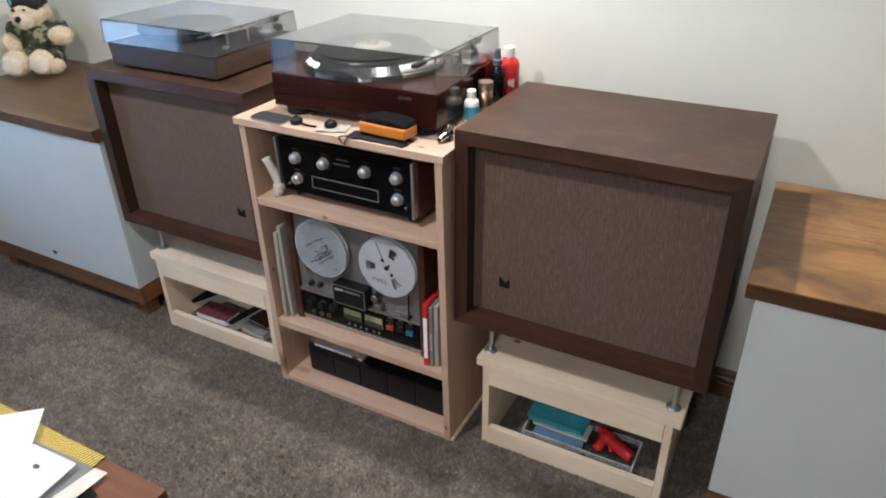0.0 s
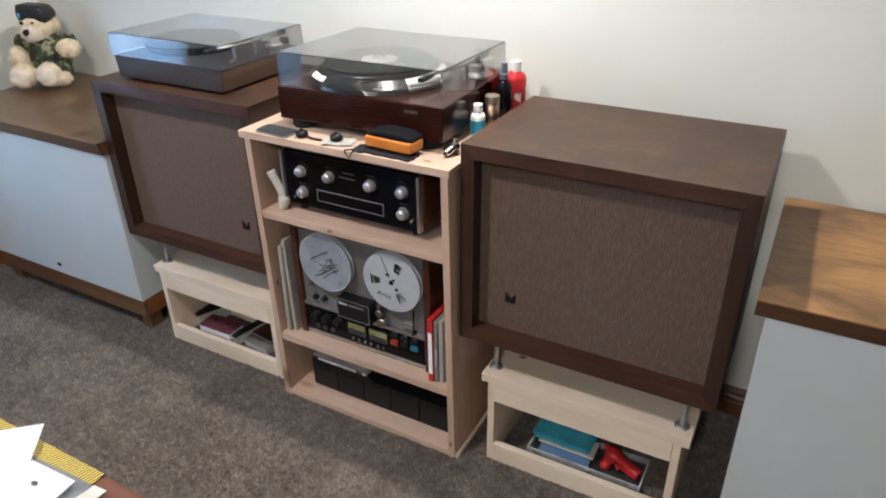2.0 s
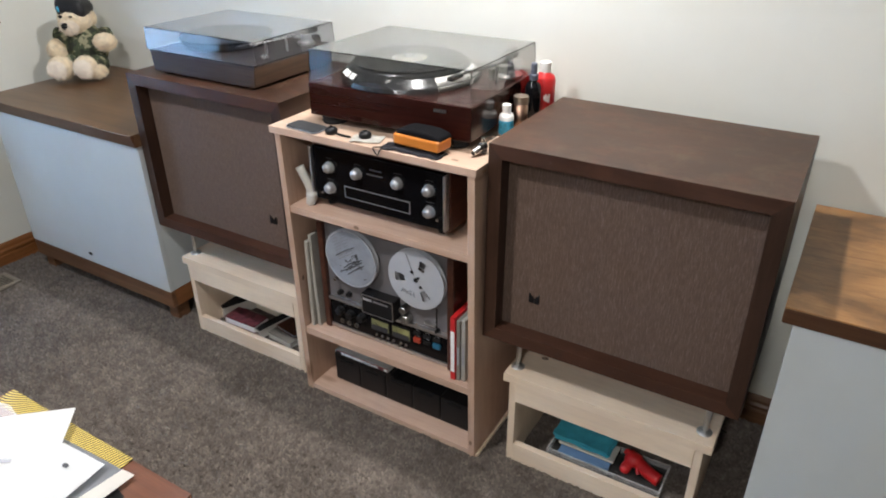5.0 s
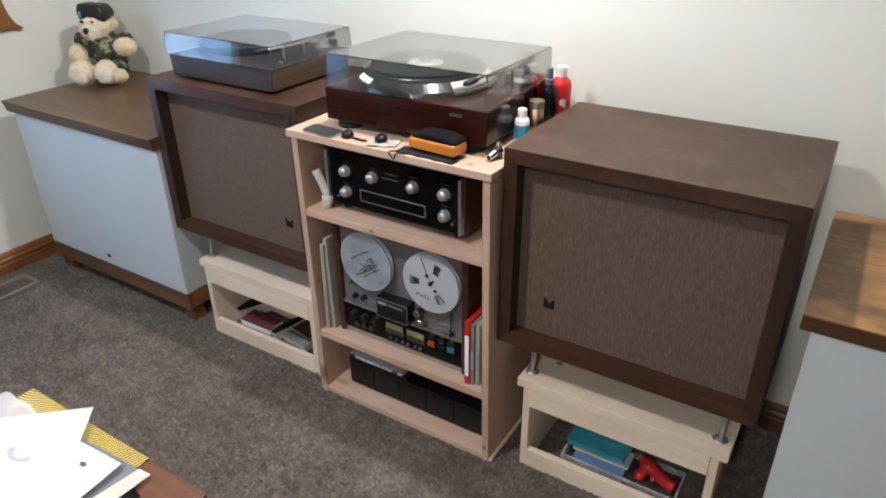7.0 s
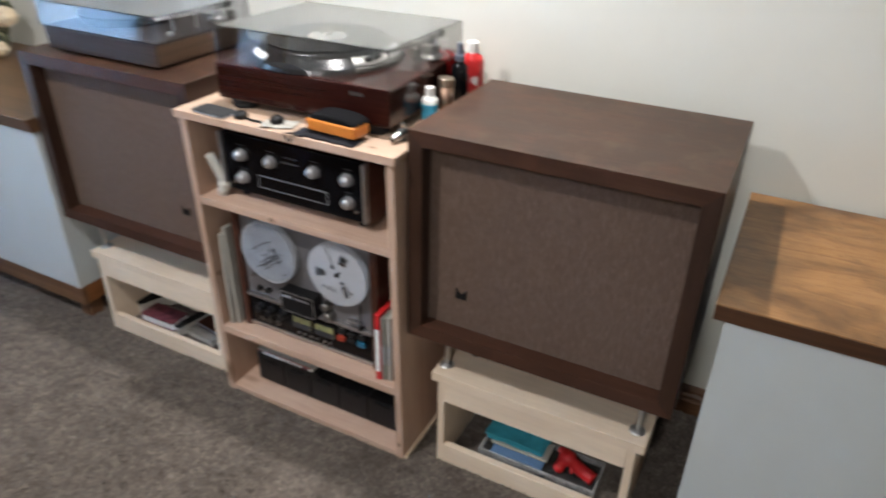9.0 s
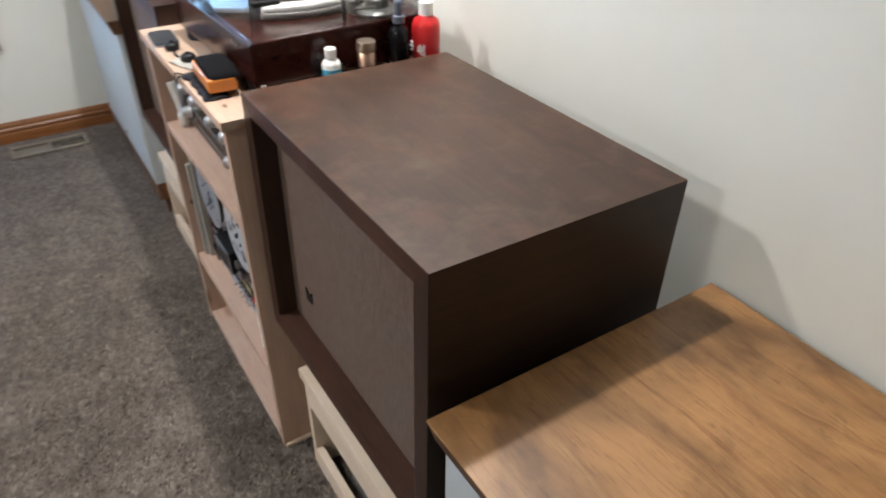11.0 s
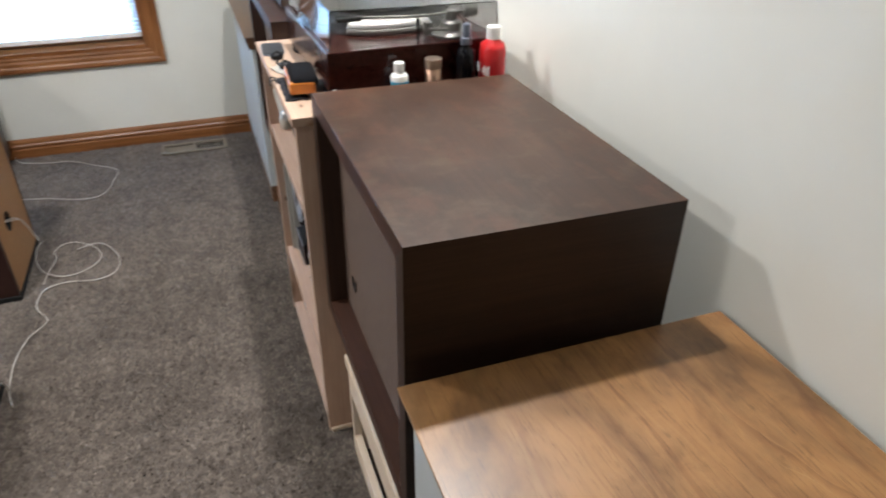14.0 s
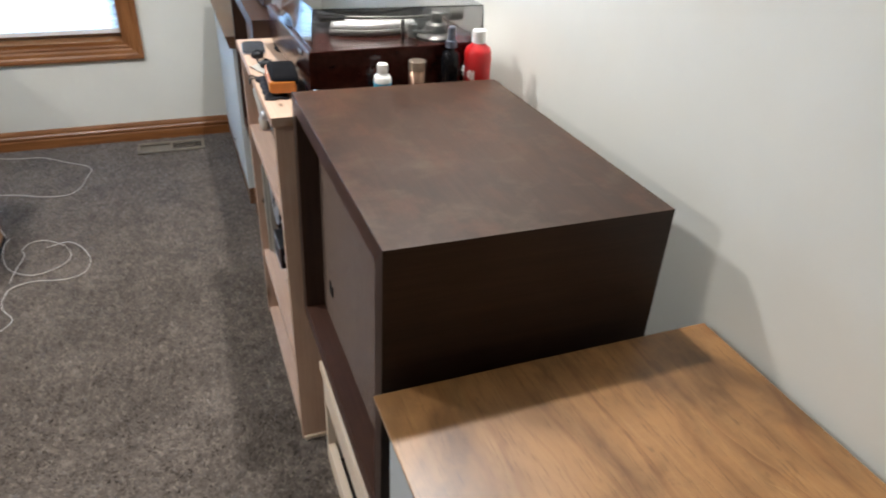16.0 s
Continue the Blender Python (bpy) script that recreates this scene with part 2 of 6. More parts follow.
M_ENVELOPE = plain("envelope_paper", (0.80, 0.77, 0.70), 0.75, vary=0.04)
M_POUCH = plain("worn_black_leather", (0.021, 0.022, 0.024), 0.62, vary=0.2, scale=50.0, bump=0.3, fine=220.0)
M_NAVY = plain("black_nylon", (0.011, 0.011, 0.015), 0.8, vary=0.2, scale=60.0, bump=0.5, fine=120.0, Specular_IOR_Level=0.25)
M_KNOT = plain("wood_knot", (0.20, 0.125, 0.08), 0.6, vary=0.45, scale=160.0)
M_RUBBER = plain("rubber", (0.012, 0.012, 0.013), 0.85, Specular_IOR_Level=0.25)
M_KNOB = plain("satin_knob", (0.46, 0.46, 0.465), 0.40, 0.75, bump=0.0)
M_CHROME = plain("bright_metal", (0.72, 0.71, 0.69), 0.22, 1.0, bump=0.0)
M_ALU = plain("brushed_aluminium", (0.55, 0.55, 0.55), 0.38, 1.0, bump=0.06)
M_ALU_GREY = plain("grey_metal_plate", (0.195, 0.186, 0.192), 0.45, 0.4, vary=0.06, bump=0.05)
M_DARKMETAL = plain("dark_metal", (0.10, 0.10, 0.105), 0.25, 0.9, bump=0.0)
M_GLOSS = plain("gloss_black", (0.012, 0.012, 0.013), 0.20, bump=0.0)
M_INKBLACK = plain("gloss_bottle_black", (0.005, 0.005, 0.006), 0.16, bump=0.0, Specular_IOR_Level=0.2)
M_RIM = plain("pale_silver", (0.62, 0.61, 0.575), 0.42, 0.55, bump=0.0)
# shaded copy of the pale silver, for the side of the plate
M_RIM_SHADE = plain("shaded_rim_metal", (0.13, 0.125, 0.115), 0.5, 0.3, bump=0.0)
M_DULL = plain("dull_grey_metal", (0.15, 0.147, 0.135), 0.38, 0.7, bump=0.0)
M_DARKCHROME = plain("worn_chrome", (0.34, 0.335, 0.32), 0.3, 1.0, bump=0.0)
M_ZINC = plain("zinc_leg", (0.50, 0.50, 0.49), 0.35, 0.9)
M_WHITE = plain("white_plastic", (0.78, 0.77, 0.74), 0.4, vary=0.04)
M_OFFWHITE = plain("milky_plastic", (0.52, 0.50, 0.45), 0.45, vary=0.06)
M_PAPER = plain("white_paper", (0.84, 0.84, 0.83), 0.8, vary=0.02, bump=0.05)
M_LABEL = plain("record_label", (0.17, 0.16, 0.13), 0.7, vary=0.25, scale=40.0)
M_PINK = plain("plum_cover", (0.13, 0.035, 0.045), 0.4, vary=0.7, scale=45.0)
M_TAUPE = plain("taupe_card", (0.19, 0.175, 0.15), 0.6, vary=0.25, scale=14.0)
M_SHEET = plain("thin_white_plastic", (0.56, 0.61, 0.68), 0.3, vary=0.12, scale=18.0, bump=0.2)
M_LINING = plain("dark_print", (0.035, 0.034, 0.033), 0.25, vary=0.5, scale=22.0)
M_CREAM = plain("cream_paper", (0.74, 0.66, 0.50), 0.8, vary=0.05)
M_GREYPAPER = plain("grey_card", (0.25, 0.26, 0.28), 0.5, vary=0.2, scale=12.0)
M_REEL = plain("grey_reel_plastic", (0.42, 0.43, 0.45), 0.38, vary=0.05, scale=20.0)
M_TAPE = plain("brown_tape", (0.045, 0.026, 0.016), 0.3, vary=0.2)
M_INK = plain("dark_ink", (0.03, 0.03, 0.035), 0.7)
M_GREYINK = plain("grey_print", (0.32, 0.32, 0.34), 0.6)
M_FRAME_INK = plain("worn_frame_print", (0.17, 0.17, 0.175), 0.5)
M_REELINK = plain("faded_print", (0.20, 0.205, 0.22), 0.7)
M_PENINK = plain("grey_pen", (0.055, 0.058, 0.066), 0.7)
M_SLEEVE = plain("yellowed_sleeve", (0.37, 0.355, 0.315), 0.35, vary=0.12, scale=25.0, bump=0.15)
M_REELLABEL = plain("blue_grey_label", (0.265, 0.285, 0.315), 0.42, vary=0.16, scale=18.0)
M_FAINTINK = plain("faint_print", (0.05, 0.05, 0.055), 0.6)
M_METER = plain("meter_face", (0.34, 0.34, 0.15), 0.3, vary=0.12)
M_REDBTN = plain("red_button", (0.34, 0.04, 0.02), 0.35)
M_BLUEBTN = plain("blue_button", (0.02, 0.13, 0.22), 0.35)
M_RED = plain("red_plastic", (0.52, 0.018, 0.02), 0.32, vary=0.06)
M_TEAL = plain("teal_label", (0.05, 0.36, 0.56), 0.45, vary=0.3, scale=160.0)
M_TEALCLOTH = plain("teal_cloth", (0.045, 0.36, 0.46), 0.9, vary=0.15, bump=0.5)
M_BLUECLOTH = plain("blue_grey_cloth", (0.10, 0.19, 0.33), 0.9, vary=0.15, bump=0.5)
M_PALECAP = plain("champagne_metal", (0.42, 0.34, 0.27), 0.35, 0.9, bump=0.0)
M_COPPER = plain("copper_metal", (0.30, 0.19, 0.135), 0.34, 1.0, bump=0.0)
M_ORANGE = plain("orange_leather", (0.56, 0.185, 0.03), 0.30, vary=0.1, bump=0.1)
M_VELVET = plain("black_velvet", (0.006, 0.006, 0.007), 0.95, bump=0.4, Specular_IOR_Level=0.1)
M_LEATHER = plain("brown_leather", (0.020, 0.014, 0.013), 0.38, vary=0.25, scale=20.0, bump=0.3, fine=150.0)
M_VENT = plain("beige_register", (0.21, 0.185, 0.15), 0.45, 0.2)
# black for hollows: their shade is put into the colour
M_DARK = plain("hollow_shade", (0.008, 0.008, 0.008), 0.9)
M_CABLE = plain("ivory_cable", (0.54, 0.50, 0.45), 0.5)
M_FUR = plain("cream_fur", (0.70, 0.575, 0.40), 0.95, vary=0.16, scale=60.0, bump=0.6, fine=220.0, Sheen_Weight=0.4)
M_SOLE = plain("pale_plush", (0.74, 0.64, 0.52), 0.95, vary=0.08, scale=60.0, bump=0.6, fine=220.0, Sheen_Weight=0.4)
M_CARDDISC = plain("tan_card_disc", (0.50, 0.27, 0.13), 0.8, vary=0.08)
M_LID = clear("smoked_acrylic", (0.67, 0.67, 0.67), 0.03)
M_LID_LIGHT = clear("clear_acrylic", (0.72, 0.72, 0.74), 0.03)
M_WRAP = plain("cloudy_wrap", (0.86, 0.87, 0.88), 0.22, vary=0.08, scale=40.0, bump=0.15, Transmission_Weight=0.82, IOR=1.12, Specular_IOR_Level=0.3)
M_CLEARCASE = plain("cloudy_case_plastic", (0.62, 0.62, 0.62), 0.10, vary=0.3, scale=45.0, bump=0.15, Transmission_Weight=0.72, IOR=1.4)
M_GLASS = clear("window_glass", (0.97, 0.98, 0.98), 0.0)


def camouflage():
    m, nt, bsdf = fresh("camouflage_cloth", Roughness=0.9)
    vec = coords(nt, (1, 1, 1))
    a = noise_tex(nt, vec, 34.0, 2.0)
    col = ramp(nt, a, [(0.40, (0.022, 0.026, 0.016)), (0.46, (0.05, 0.062, 0.03)), (0.58, (0.25, 0.235, 0.145))])
    nt.nodes[-1].color_ramp.interpolation = "CONSTANT"
    nt.links.new(col, bsdf.inputs["Base Color"])
    relief(nt, bsdf, noise_tex(nt, vec, 300.0), 0.3, 0.002)
    return m


def grille_cloth():
    """Brown speaker cloth: upright slubs of uneven thread."""
    m, nt, bsdf = fresh("brown_grille_cloth", Roughness=0.9, Sheen_Weight=0.16, Sheen_Roughness=0.4, Sheen_Tint=(1.0, 0.80, 0.62, 1.0))
    slub = noise_tex(nt, coords(nt, (600, 600, 55)), 1.0, 2.0, 0.6)
    fine = noise_tex(nt, coords(nt, (700, 700, 260)), 1.0, 2.0)
    col = ramp(nt, slub, [(0.32, (0.094, 0.057, 0.043)), (0.52, (0.121, 0.077, 0.055)), (0.66, (0.156, 0.104, 0.081)), (0.78, (0.205, 0.145, 0.115))])
    col = blend(nt, "MULTIPLY", 0.5, col, ramp(nt, fine, [(0.35, (0.6, 0.6, 0.6)), (0.65, (1, 1, 1))]))
    nt.links.new(col, bsdf.inputs["Base Color"])
    relief(nt, bsdf, slub, 0.5, 0.002)
    return m


def carpet_yarn(per_island):
    m, nt, bsdf = fresh("carpet_yarn" if per_island else "carpet_backing", Roughness=0.95, Sheen_Weight=0.25)
    tc = nt.nodes.new("ShaderNodeTexCoord")
    big = noise_tex(nt, tc.outputs["Object"], 7.0, 5.0, 0.7)
    if per_island:
        rnd = nt.nodes.new("ShaderNodeNewGeometry").outputs["Random Per Island"]
    else:
        rnd = noise_tex(nt, tc.outputs["Object"], 190.0, 3.0)
    col = ramp(nt, rnd, [(0.0, (0.108, 0.086, 0.070)), (0.5, (0.151, 0.122, 0.100)), (0.85, (0.192, 0.158, 0.130)), (1.0, (0.246, 0.205, 0.170))])
    col = blend(nt, "MULTIPLY", 1.0, col, ramp(nt, big, [(0.36, (0.64, 0.63, 0.62)), (0.62, (1, 1, 1))]))
    clump = noise_tex(nt, tc.outputs["Object"], 34.0, 3.0, 0.6)
    col = blend(nt, "MULTIPLY", 1.0, col, ramp(nt, clump, [(0.38, (0.70, 0.69, 0.68)), (0.60, (1, 1, 1))]))
    nt.links.new(col, bsdf.inputs["Base Color"])
    if per_island:
        # fibres splay out at the tip of a tuft, so its sides shade softly
        geo = nt.nodes.new("ShaderNodeNewGeometry")
        up = nt.nodes.new("ShaderNodeVectorMath")
        up.operation = "ADD"
        nt.links.new(geo.outputs["Normal"], up.inputs[0])
        up.inputs[1].default_value = (0, 0, 1.1)
        unit = nt.nodes.new("ShaderNodeVectorMath")
        unit.operation = "NORMALIZE"
        nt.links.new(up.outputs[0], unit.inputs[0])
        nt.links.new(unit.outputs[0], bsdf.inputs["Normal"])
    return m


def caution_film():
    """Yellow film printed with thin dark waves."""
    m, nt, bsdf = fresh("yellow_striped_film", Roughness=0.35)
    away = nt.nodes.new("ShaderNodeVectorMath")
    nt.links.new(coords(nt, (1, 1, 1), False), away.inputs[0])
    away.inputs[1].default_value = (0.17, -0.08, 0.0)
    wave = put(nt, "ShaderNodeTexWave", [("Vector", away.outputs[0])], Scale=56.0, Distortion=3.0, Detail=1.0, Detail_Scale=0.3)
    wave.wave_type, wave.rings_direction = "RINGS", "Z"
    nt.links.new(ramp(nt, wave.outputs["Fac"], [(0.42, (0.04, 0.032, 0.016)), (0.60, (0.56, 0.41, 0.09))]), bsdf.inputs["Base Color"])
    return m


def blind_cloth():
    m, nt, bsdf = fresh("white_pleated_blind", Roughness=0.9)
    out = nt.nodes["Material Output"]
    d = put(nt, "ShaderNodeBsdfDiffuse", Color=(0.8, 0.8, 0.8, 1))
    t = put(nt, "ShaderNodeBsdfTranslucent")
    weave = noise_tex(nt, coords(nt, (1, 1, 1)), 60.0)
    nt.links.new(ramp(nt, weave, [(0.3, (0.76, 0.78, 0.80)), (0.7, (0.84, 0.86, 0.88))]), t.inputs["Color"])
    mix = put(nt, "ShaderNodeMixShader", Fac=0.6)
    nt.links.new(d.outputs[0], mix.inputs[1])
    nt.links.new(t.outputs[0], mix.inputs[2])
    nt.links.new(mix.outputs[0], out.inputs["Surface"])
    return m


M_CAMO = camouflage()
M_GRILLE = grille_cloth()
M_YARN = carpet_yarn(True)
M_BACKING = carpet_yarn(False)
M_CAUTION = caution_film()
M_BLIND = blind_cloth()


# ---- building helpers ----
BASE = {}


def thing(name, at, label, category, group="", kind=""):
    """An Empty at the thing's base; its parts are given in world metres and moved to it."""
    ob = new(name)
    ob.empty_display_size = 0.05
    ob.location = at
    BASE[ob.name] = Vector(at)
    return tagged(ob, label, category, group, kind)


def part(name, bm, material, parent=None, label="", smooth=False, shadow=True):
    me = bpy.data.meshes.new(name)
    ob = new(name, me)
    if parent is not None:
        top = parent
        while top.parent:
            top = top.parent
        bmesh.ops.translate(bm, verts=bm.verts, vec=-BASE[top.name])
        ob.parent = parent
    if smooth:
        for f in bm.faces:
            f.smooth = True
    bm.to_mesh(me)
    bm.free()
    for m in material if isinstance(material, (list, tuple)) else [material]:
        me.materials.append(m)
    if not shadow:
        ob.visible_shadow = False
    return tagged(ob, label) if label else ob


def solid(name, bm, material, label, category, kind="", smooth=False, at=None):
    """A top-level thing of one mesh, its origin at its base."""
    at = Vector(at) if at is not None else Vector((0, 0, 0))
    bmesh.ops.translate(bm, verts=bm.verts, vec=-at)
    ob = part(name, bm, material, smooth=smooth)
    ob.location = at
    BASE[ob.name] = at
    return tagged(ob, label, category, "", kind)


def box(x0, x1, y0, y1, z0, z1, bevel=0.0, bm=None, seg=2):
    target = bm or bmesh.new()
    b = bmesh.new() if bm else target
    bmesh.ops.create_cube(b, size=1.0, matrix=Matrix.LocRotScale(((x0 + x1) / 2, (y0 + y1) / 2, (z0 + z1) / 2), None, (x1 - x0, y1 - y0, z1 - z0)))
    if bevel:
        bmesh.ops.bevel(b, geom=b.edges[:], offset=bevel, segments=seg, affect="EDGES", profile=0.6)
    if bm:
        merge(bm, b)
    return target


def merge(bm, other, m=None):
    if m is not None:
        bmesh.ops.transform(other, matrix=m, verts=other.verts)
    me = bpy.data.meshes.new("join")
    other.to_mesh(me)
    other.free()
    bm.from_mesh(me)
    bpy.data.meshes.remove(me)
    return bm


def lathe(profile, seg=28, m=None, bm=None):
    """A turned form about z from (radius, height) pairs; a radius of 0 closes it."""
    b = bmesh.new()
    rings = []
    for r, h in profile:
        if r <= 1e-6:
            rings.append([b.verts.new((0, 0, h))])
        else:
            rings.append([b.verts.new((r * math.cos(2 * math.pi * i / seg), r * math.sin(2 * math.pi * i / seg), h)) for i in range(seg)])
    for lo, hi in zip(rings, rings[1:]):
        for i in range(seg):
            j = (i + 1) % seg
            if len(lo) == 1 and len(hi) > 1:
                b.faces.new((lo[0], hi[j], hi[i]))
            elif len(hi) == 1 and len(lo) > 1:
                b.faces.new((lo[i], lo[j], hi[0]))
            elif len(lo) > 1:
                b.faces.new((lo[i], lo[j], hi[j], hi[i]))
    bmesh.ops.recalc_face_normals(b, faces=b.faces)
    if m is not None:
        bmesh.ops.transform(b, matrix=m, verts=b.verts)
    return merge(bm, b) if bm else b


def rod(a, b, r, seg=14, r2=None, bm=None, ease=0.15):
    """A round bar from a to b with softened ends."""
    a, b = Vector(a), Vector(b)
    n = (b - a).length
    r2 = r if r2 is None else r2
    e = min(r, r2) * ease
    m = Matrix.Translation(a) @ (b - a).to_track_quat("Z", "Y").to_matrix().to_4x4()
    return lathe([(0, 0), (r - e, 0), (r, e), (r2, n - e), (r2 - e, n), (0, n)], seg, m, bm)


def spline(points, steps=8):
    """A smooth line through the points."""
    p = [Vector(q) for q in points]
    p = [2 * p[0] - p[1]] + p + [2 * p[-1] - p[-2]]
    out = []
    for i in range(1, len(p) - 2):
        for k in range(steps):
            t = k / steps
            out.append(0.5 * (2 * p[i] + (p[i + 1] - p[i - 1]) * t + (2 * p[i - 1] - 5 * p[i] + 4 * p[i + 1] - p[i + 2]) * t * t + (3 * p[i] - p[i - 1] - 3 * p[i + 1] + p[i + 2]) * t ** 3))
    return out + [p[-2]]


def tube(points, r, seg=8, bm=None):
    b = bmesh.new()
    rings = []
    for i, q in enumerate(points):
        d = (points[min(i + 1, len(points) - 1)] - points[max(i - 1, 0)]).normalized()
        rot = d.to_track_quat("Z", "Y").to_matrix()
        rings.append([b.verts.new(q + rot @ Vector((r * math.cos(2 * math.pi * k / seg), r * math.sin(2 * math.pi * k / seg), 0))) for k in range(seg)])
    for lo, hi in zip(rings, rings[1:]):
        for k in range(seg):
            b.faces.new((lo[k], lo[(k + 1) % seg], hi[(k + 1) % seg], hi[k]))
    b.faces.new(rings[0][::-1])
    b.faces.new(rings[-1])
    bmesh.ops.recalc_face_normals(b, faces=b.faces)
    return merge(bm, b) if bm else b


def prism(outline, depth, m=None, bm=None, bevel=0.0):
    """A plate: the outline in x and y, drawn up by depth along z."""
    b = bmesh.new()
    lo = [b.verts.new((x, y, 0)) for x, y in outline]
    hi = [b.verts.new((x, y, depth)) for x, y in outline]
    b.faces.new(lo[::-1])
    b.faces.new(hi)
    n = len(lo)
    for i in range(n):
        b.faces.new((lo[i], lo[(i + 1) % n], hi[(i + 1) % n], hi[i]))
    bmesh.ops.recalc_face_normals(b, faces=b.faces)
    if bevel:
        bmesh.ops.bevel(b, geom=b.edges[:], offset=bevel, segments=2, affect="EDGES")
    if m is not None:
        bmesh.ops.transform(b, matrix=m, verts=b.verts)
    return merge(bm, b) if bm else b


def profile_run(profile, a, b, out, up, mitre_a=0.0, mitre_b=0.0):
    """A moulding from a to b; the profile gives (out, up) pairs; each mitre draws its end out by that share of up."""
    a, b, out, up = Vector(a), Vector(b), Vector(out), Vector(up)
    along = (b - a).normalized()
    bm = bmesh.new()
    r0 = [bm.verts.new(a + out * o + up * u + along * (mitre_a * u)) for o, u in profile]
    r1 = [bm.verts.new(b + out * o + up * u + along * (mitre_b * u)) for o, u in profile]
    n = len(profile)
    for i in range(n):
        bm.faces.new((r0[i], r0[(i + 1) % n], r1[(i + 1) % n], r1[i]))
    bm.faces.new(r0[::-1])
    bm.faces.new(r1)
    bmesh.ops.recalc_face_normals(bm, faces=bm.faces)
    return bm


def ball(at, size, rot=(0, 0, 0), sub=3, bm=None):
    b = bmesh.new()
    bmesh.ops.create_icosphere(b, subdivisions=sub, radius=1.0, matrix=Matrix.LocRotScale(at, Euler([radians(a) for a in rot]), size))
    return merge(bm, b) if bm else b


def disc_m(x, y, z):
    """Local z turned to face the room (-y)."""
    return Matrix.Translation((x, y, z)) @ Matrix.Rotation(radians(90), 4, "X")


def roughen(bm, amount, scale):
    for v in bm.verts:
        v.co += noise.noise_vector(v.co * scale) * amount
    return bm


# ---- the room ----
NORTH, WEST, EAST, SOUTH, TOP = 1.80, -3.01, 2.60, -3.20, 2.40
WIN = (-1.215, 0.835, 0.488, 1.92)      # the opening in the west wall: y from, to, z from, to

solid("floor", box(WEST - 0.15, EAST + 0.15, SOUTH - 0.15, NORTH + 0.15, -0.12, -0.0012), M_BACKING, "taupe cut-pile carpet laid wall to wall", "floor", "structure")
solid("ceiling", box(WEST - 0.15, EAST + 0.15, SOUTH - 0.15, NORTH + 0.15, TOP, TOP + 0.1), M_CEIL, "plain white painted ceiling", "ceiling", "structure")
solid("wall_north", box(WEST - 0.15, EAST + 0.15, NORTH, NORTH + 0.12, -0.01, TOP + 0.01), M_WALL, "off-white painted wall behind the hi-fi", "wall", "structure")
solid("wall_east", box(EAST, EAST + 0.12, SOUTH, NORTH, -0.01, TOP + 0.01), M_WALL, "off-white painted wall", "wall", "structure")
solid("wall_south", box(WEST - 0.15, EAST + 0.15, SOUTH - 0.12, SOUTH, -0.01, TOP + 0.01), M_WALL, "off-white painted wall", "wall", "structure")
bm = box(WEST - 0.14, WEST, SOUTH, WIN[0], -0.01, TOP + 0.01)
box(WEST - 0.14, WEST, WIN[1], NORTH, -0.01, TOP + 0.01, bm=bm)
box(WEST - 0.14, WEST, WIN[0], WIN[1], -0.01, WIN[2], bm=bm)
box(WEST - 0.14, WEST, WIN[0], WIN[1], WIN[3], TOP + 0.01, bm=bm)
solid("wall_west", bm, M_WALL, "off-white painted wall with a window", "wall", "structure")

# moulded oak baseboards
SKIRT = [(0, 0), (0.016, 0), (0.016, 0.045), (0.013, 0.052), (0.0165, 0.058), (0.0165, 0.066), (0.011, 0.074), (0.010, 0.083), (0.006, 0.092), (0.003, 0.098), (0, 0.098)]
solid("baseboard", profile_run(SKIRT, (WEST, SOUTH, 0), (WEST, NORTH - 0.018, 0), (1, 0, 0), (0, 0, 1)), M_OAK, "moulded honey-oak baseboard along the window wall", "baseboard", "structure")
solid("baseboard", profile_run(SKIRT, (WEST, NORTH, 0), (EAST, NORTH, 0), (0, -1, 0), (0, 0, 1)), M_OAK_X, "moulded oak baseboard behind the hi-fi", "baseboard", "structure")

# the window: casing, sash, glass
win = thing("window_1", (WEST, (WIN[0] + WIN[1]) / 2, WIN[2]), "wide oak-cased triple window with white blinds", "window", kind="structure")
y0, y1, z0, z1 = WIN
wide = 0.068
CASING = [(0, 0), (0.009, 0), (0.012, 0.008), (0.010, 0.016), (0.014, 0.026), (0.015, 0.040), (0.021, 0.048), (0.023, 0.060), (0.021, 0.068), (0, 0.068)]
part("casing", profile_run(CASING, (WEST, y0, z0), (WEST, y1, z0), (1, 0, 0), (0, 0, -1), -1, 1), M_OAK, win)
part("casing", profile_run(CASING, (WEST, y0, z1), (WEST, y1, z1), (1, 0, 0), (0, 0, 1), -1, 1), M_OAK, win)
part("casing", profile_run(CASING, (WEST, y1, z0), (WEST, y1, z1), (1, 0, 0), (0, 1, 0), -1, 1), M_OAK_Z, win)
part("casing", profile_run(CASING, (WEST, y0, z0), (WEST, y0, z1), (1, 0, 0), (0, -1, 0), -1, 1), M_OAK_Z, win)
for a in ((y0, y0 + 0.018, z0, z1), (y1 - 0.018, y1, z0, z1)):
    part("jamb", box(WEST - 0.138, WEST + 0.004, *a, 0.001), M_OAK_Z, win)
for a in ((z0, z0 + 0.018), (z1 - 0.018, z1)):
    part("sill" if a[0] == z0 else "head", box(WEST - 0.138, WEST + 0.004, y0 + 0.0185, y1 - 0.0185, *a, 0.001), M_OAK, win)
for ya in (-0.150, -0.808):
    part("mullion", box(WEST - 0.138, WEST + 0.006, ya, ya + 0.088, z0 + 0.0185, z1 - 0.0185, 0.003), M_OAK_Z, win, "oak post between two lights")
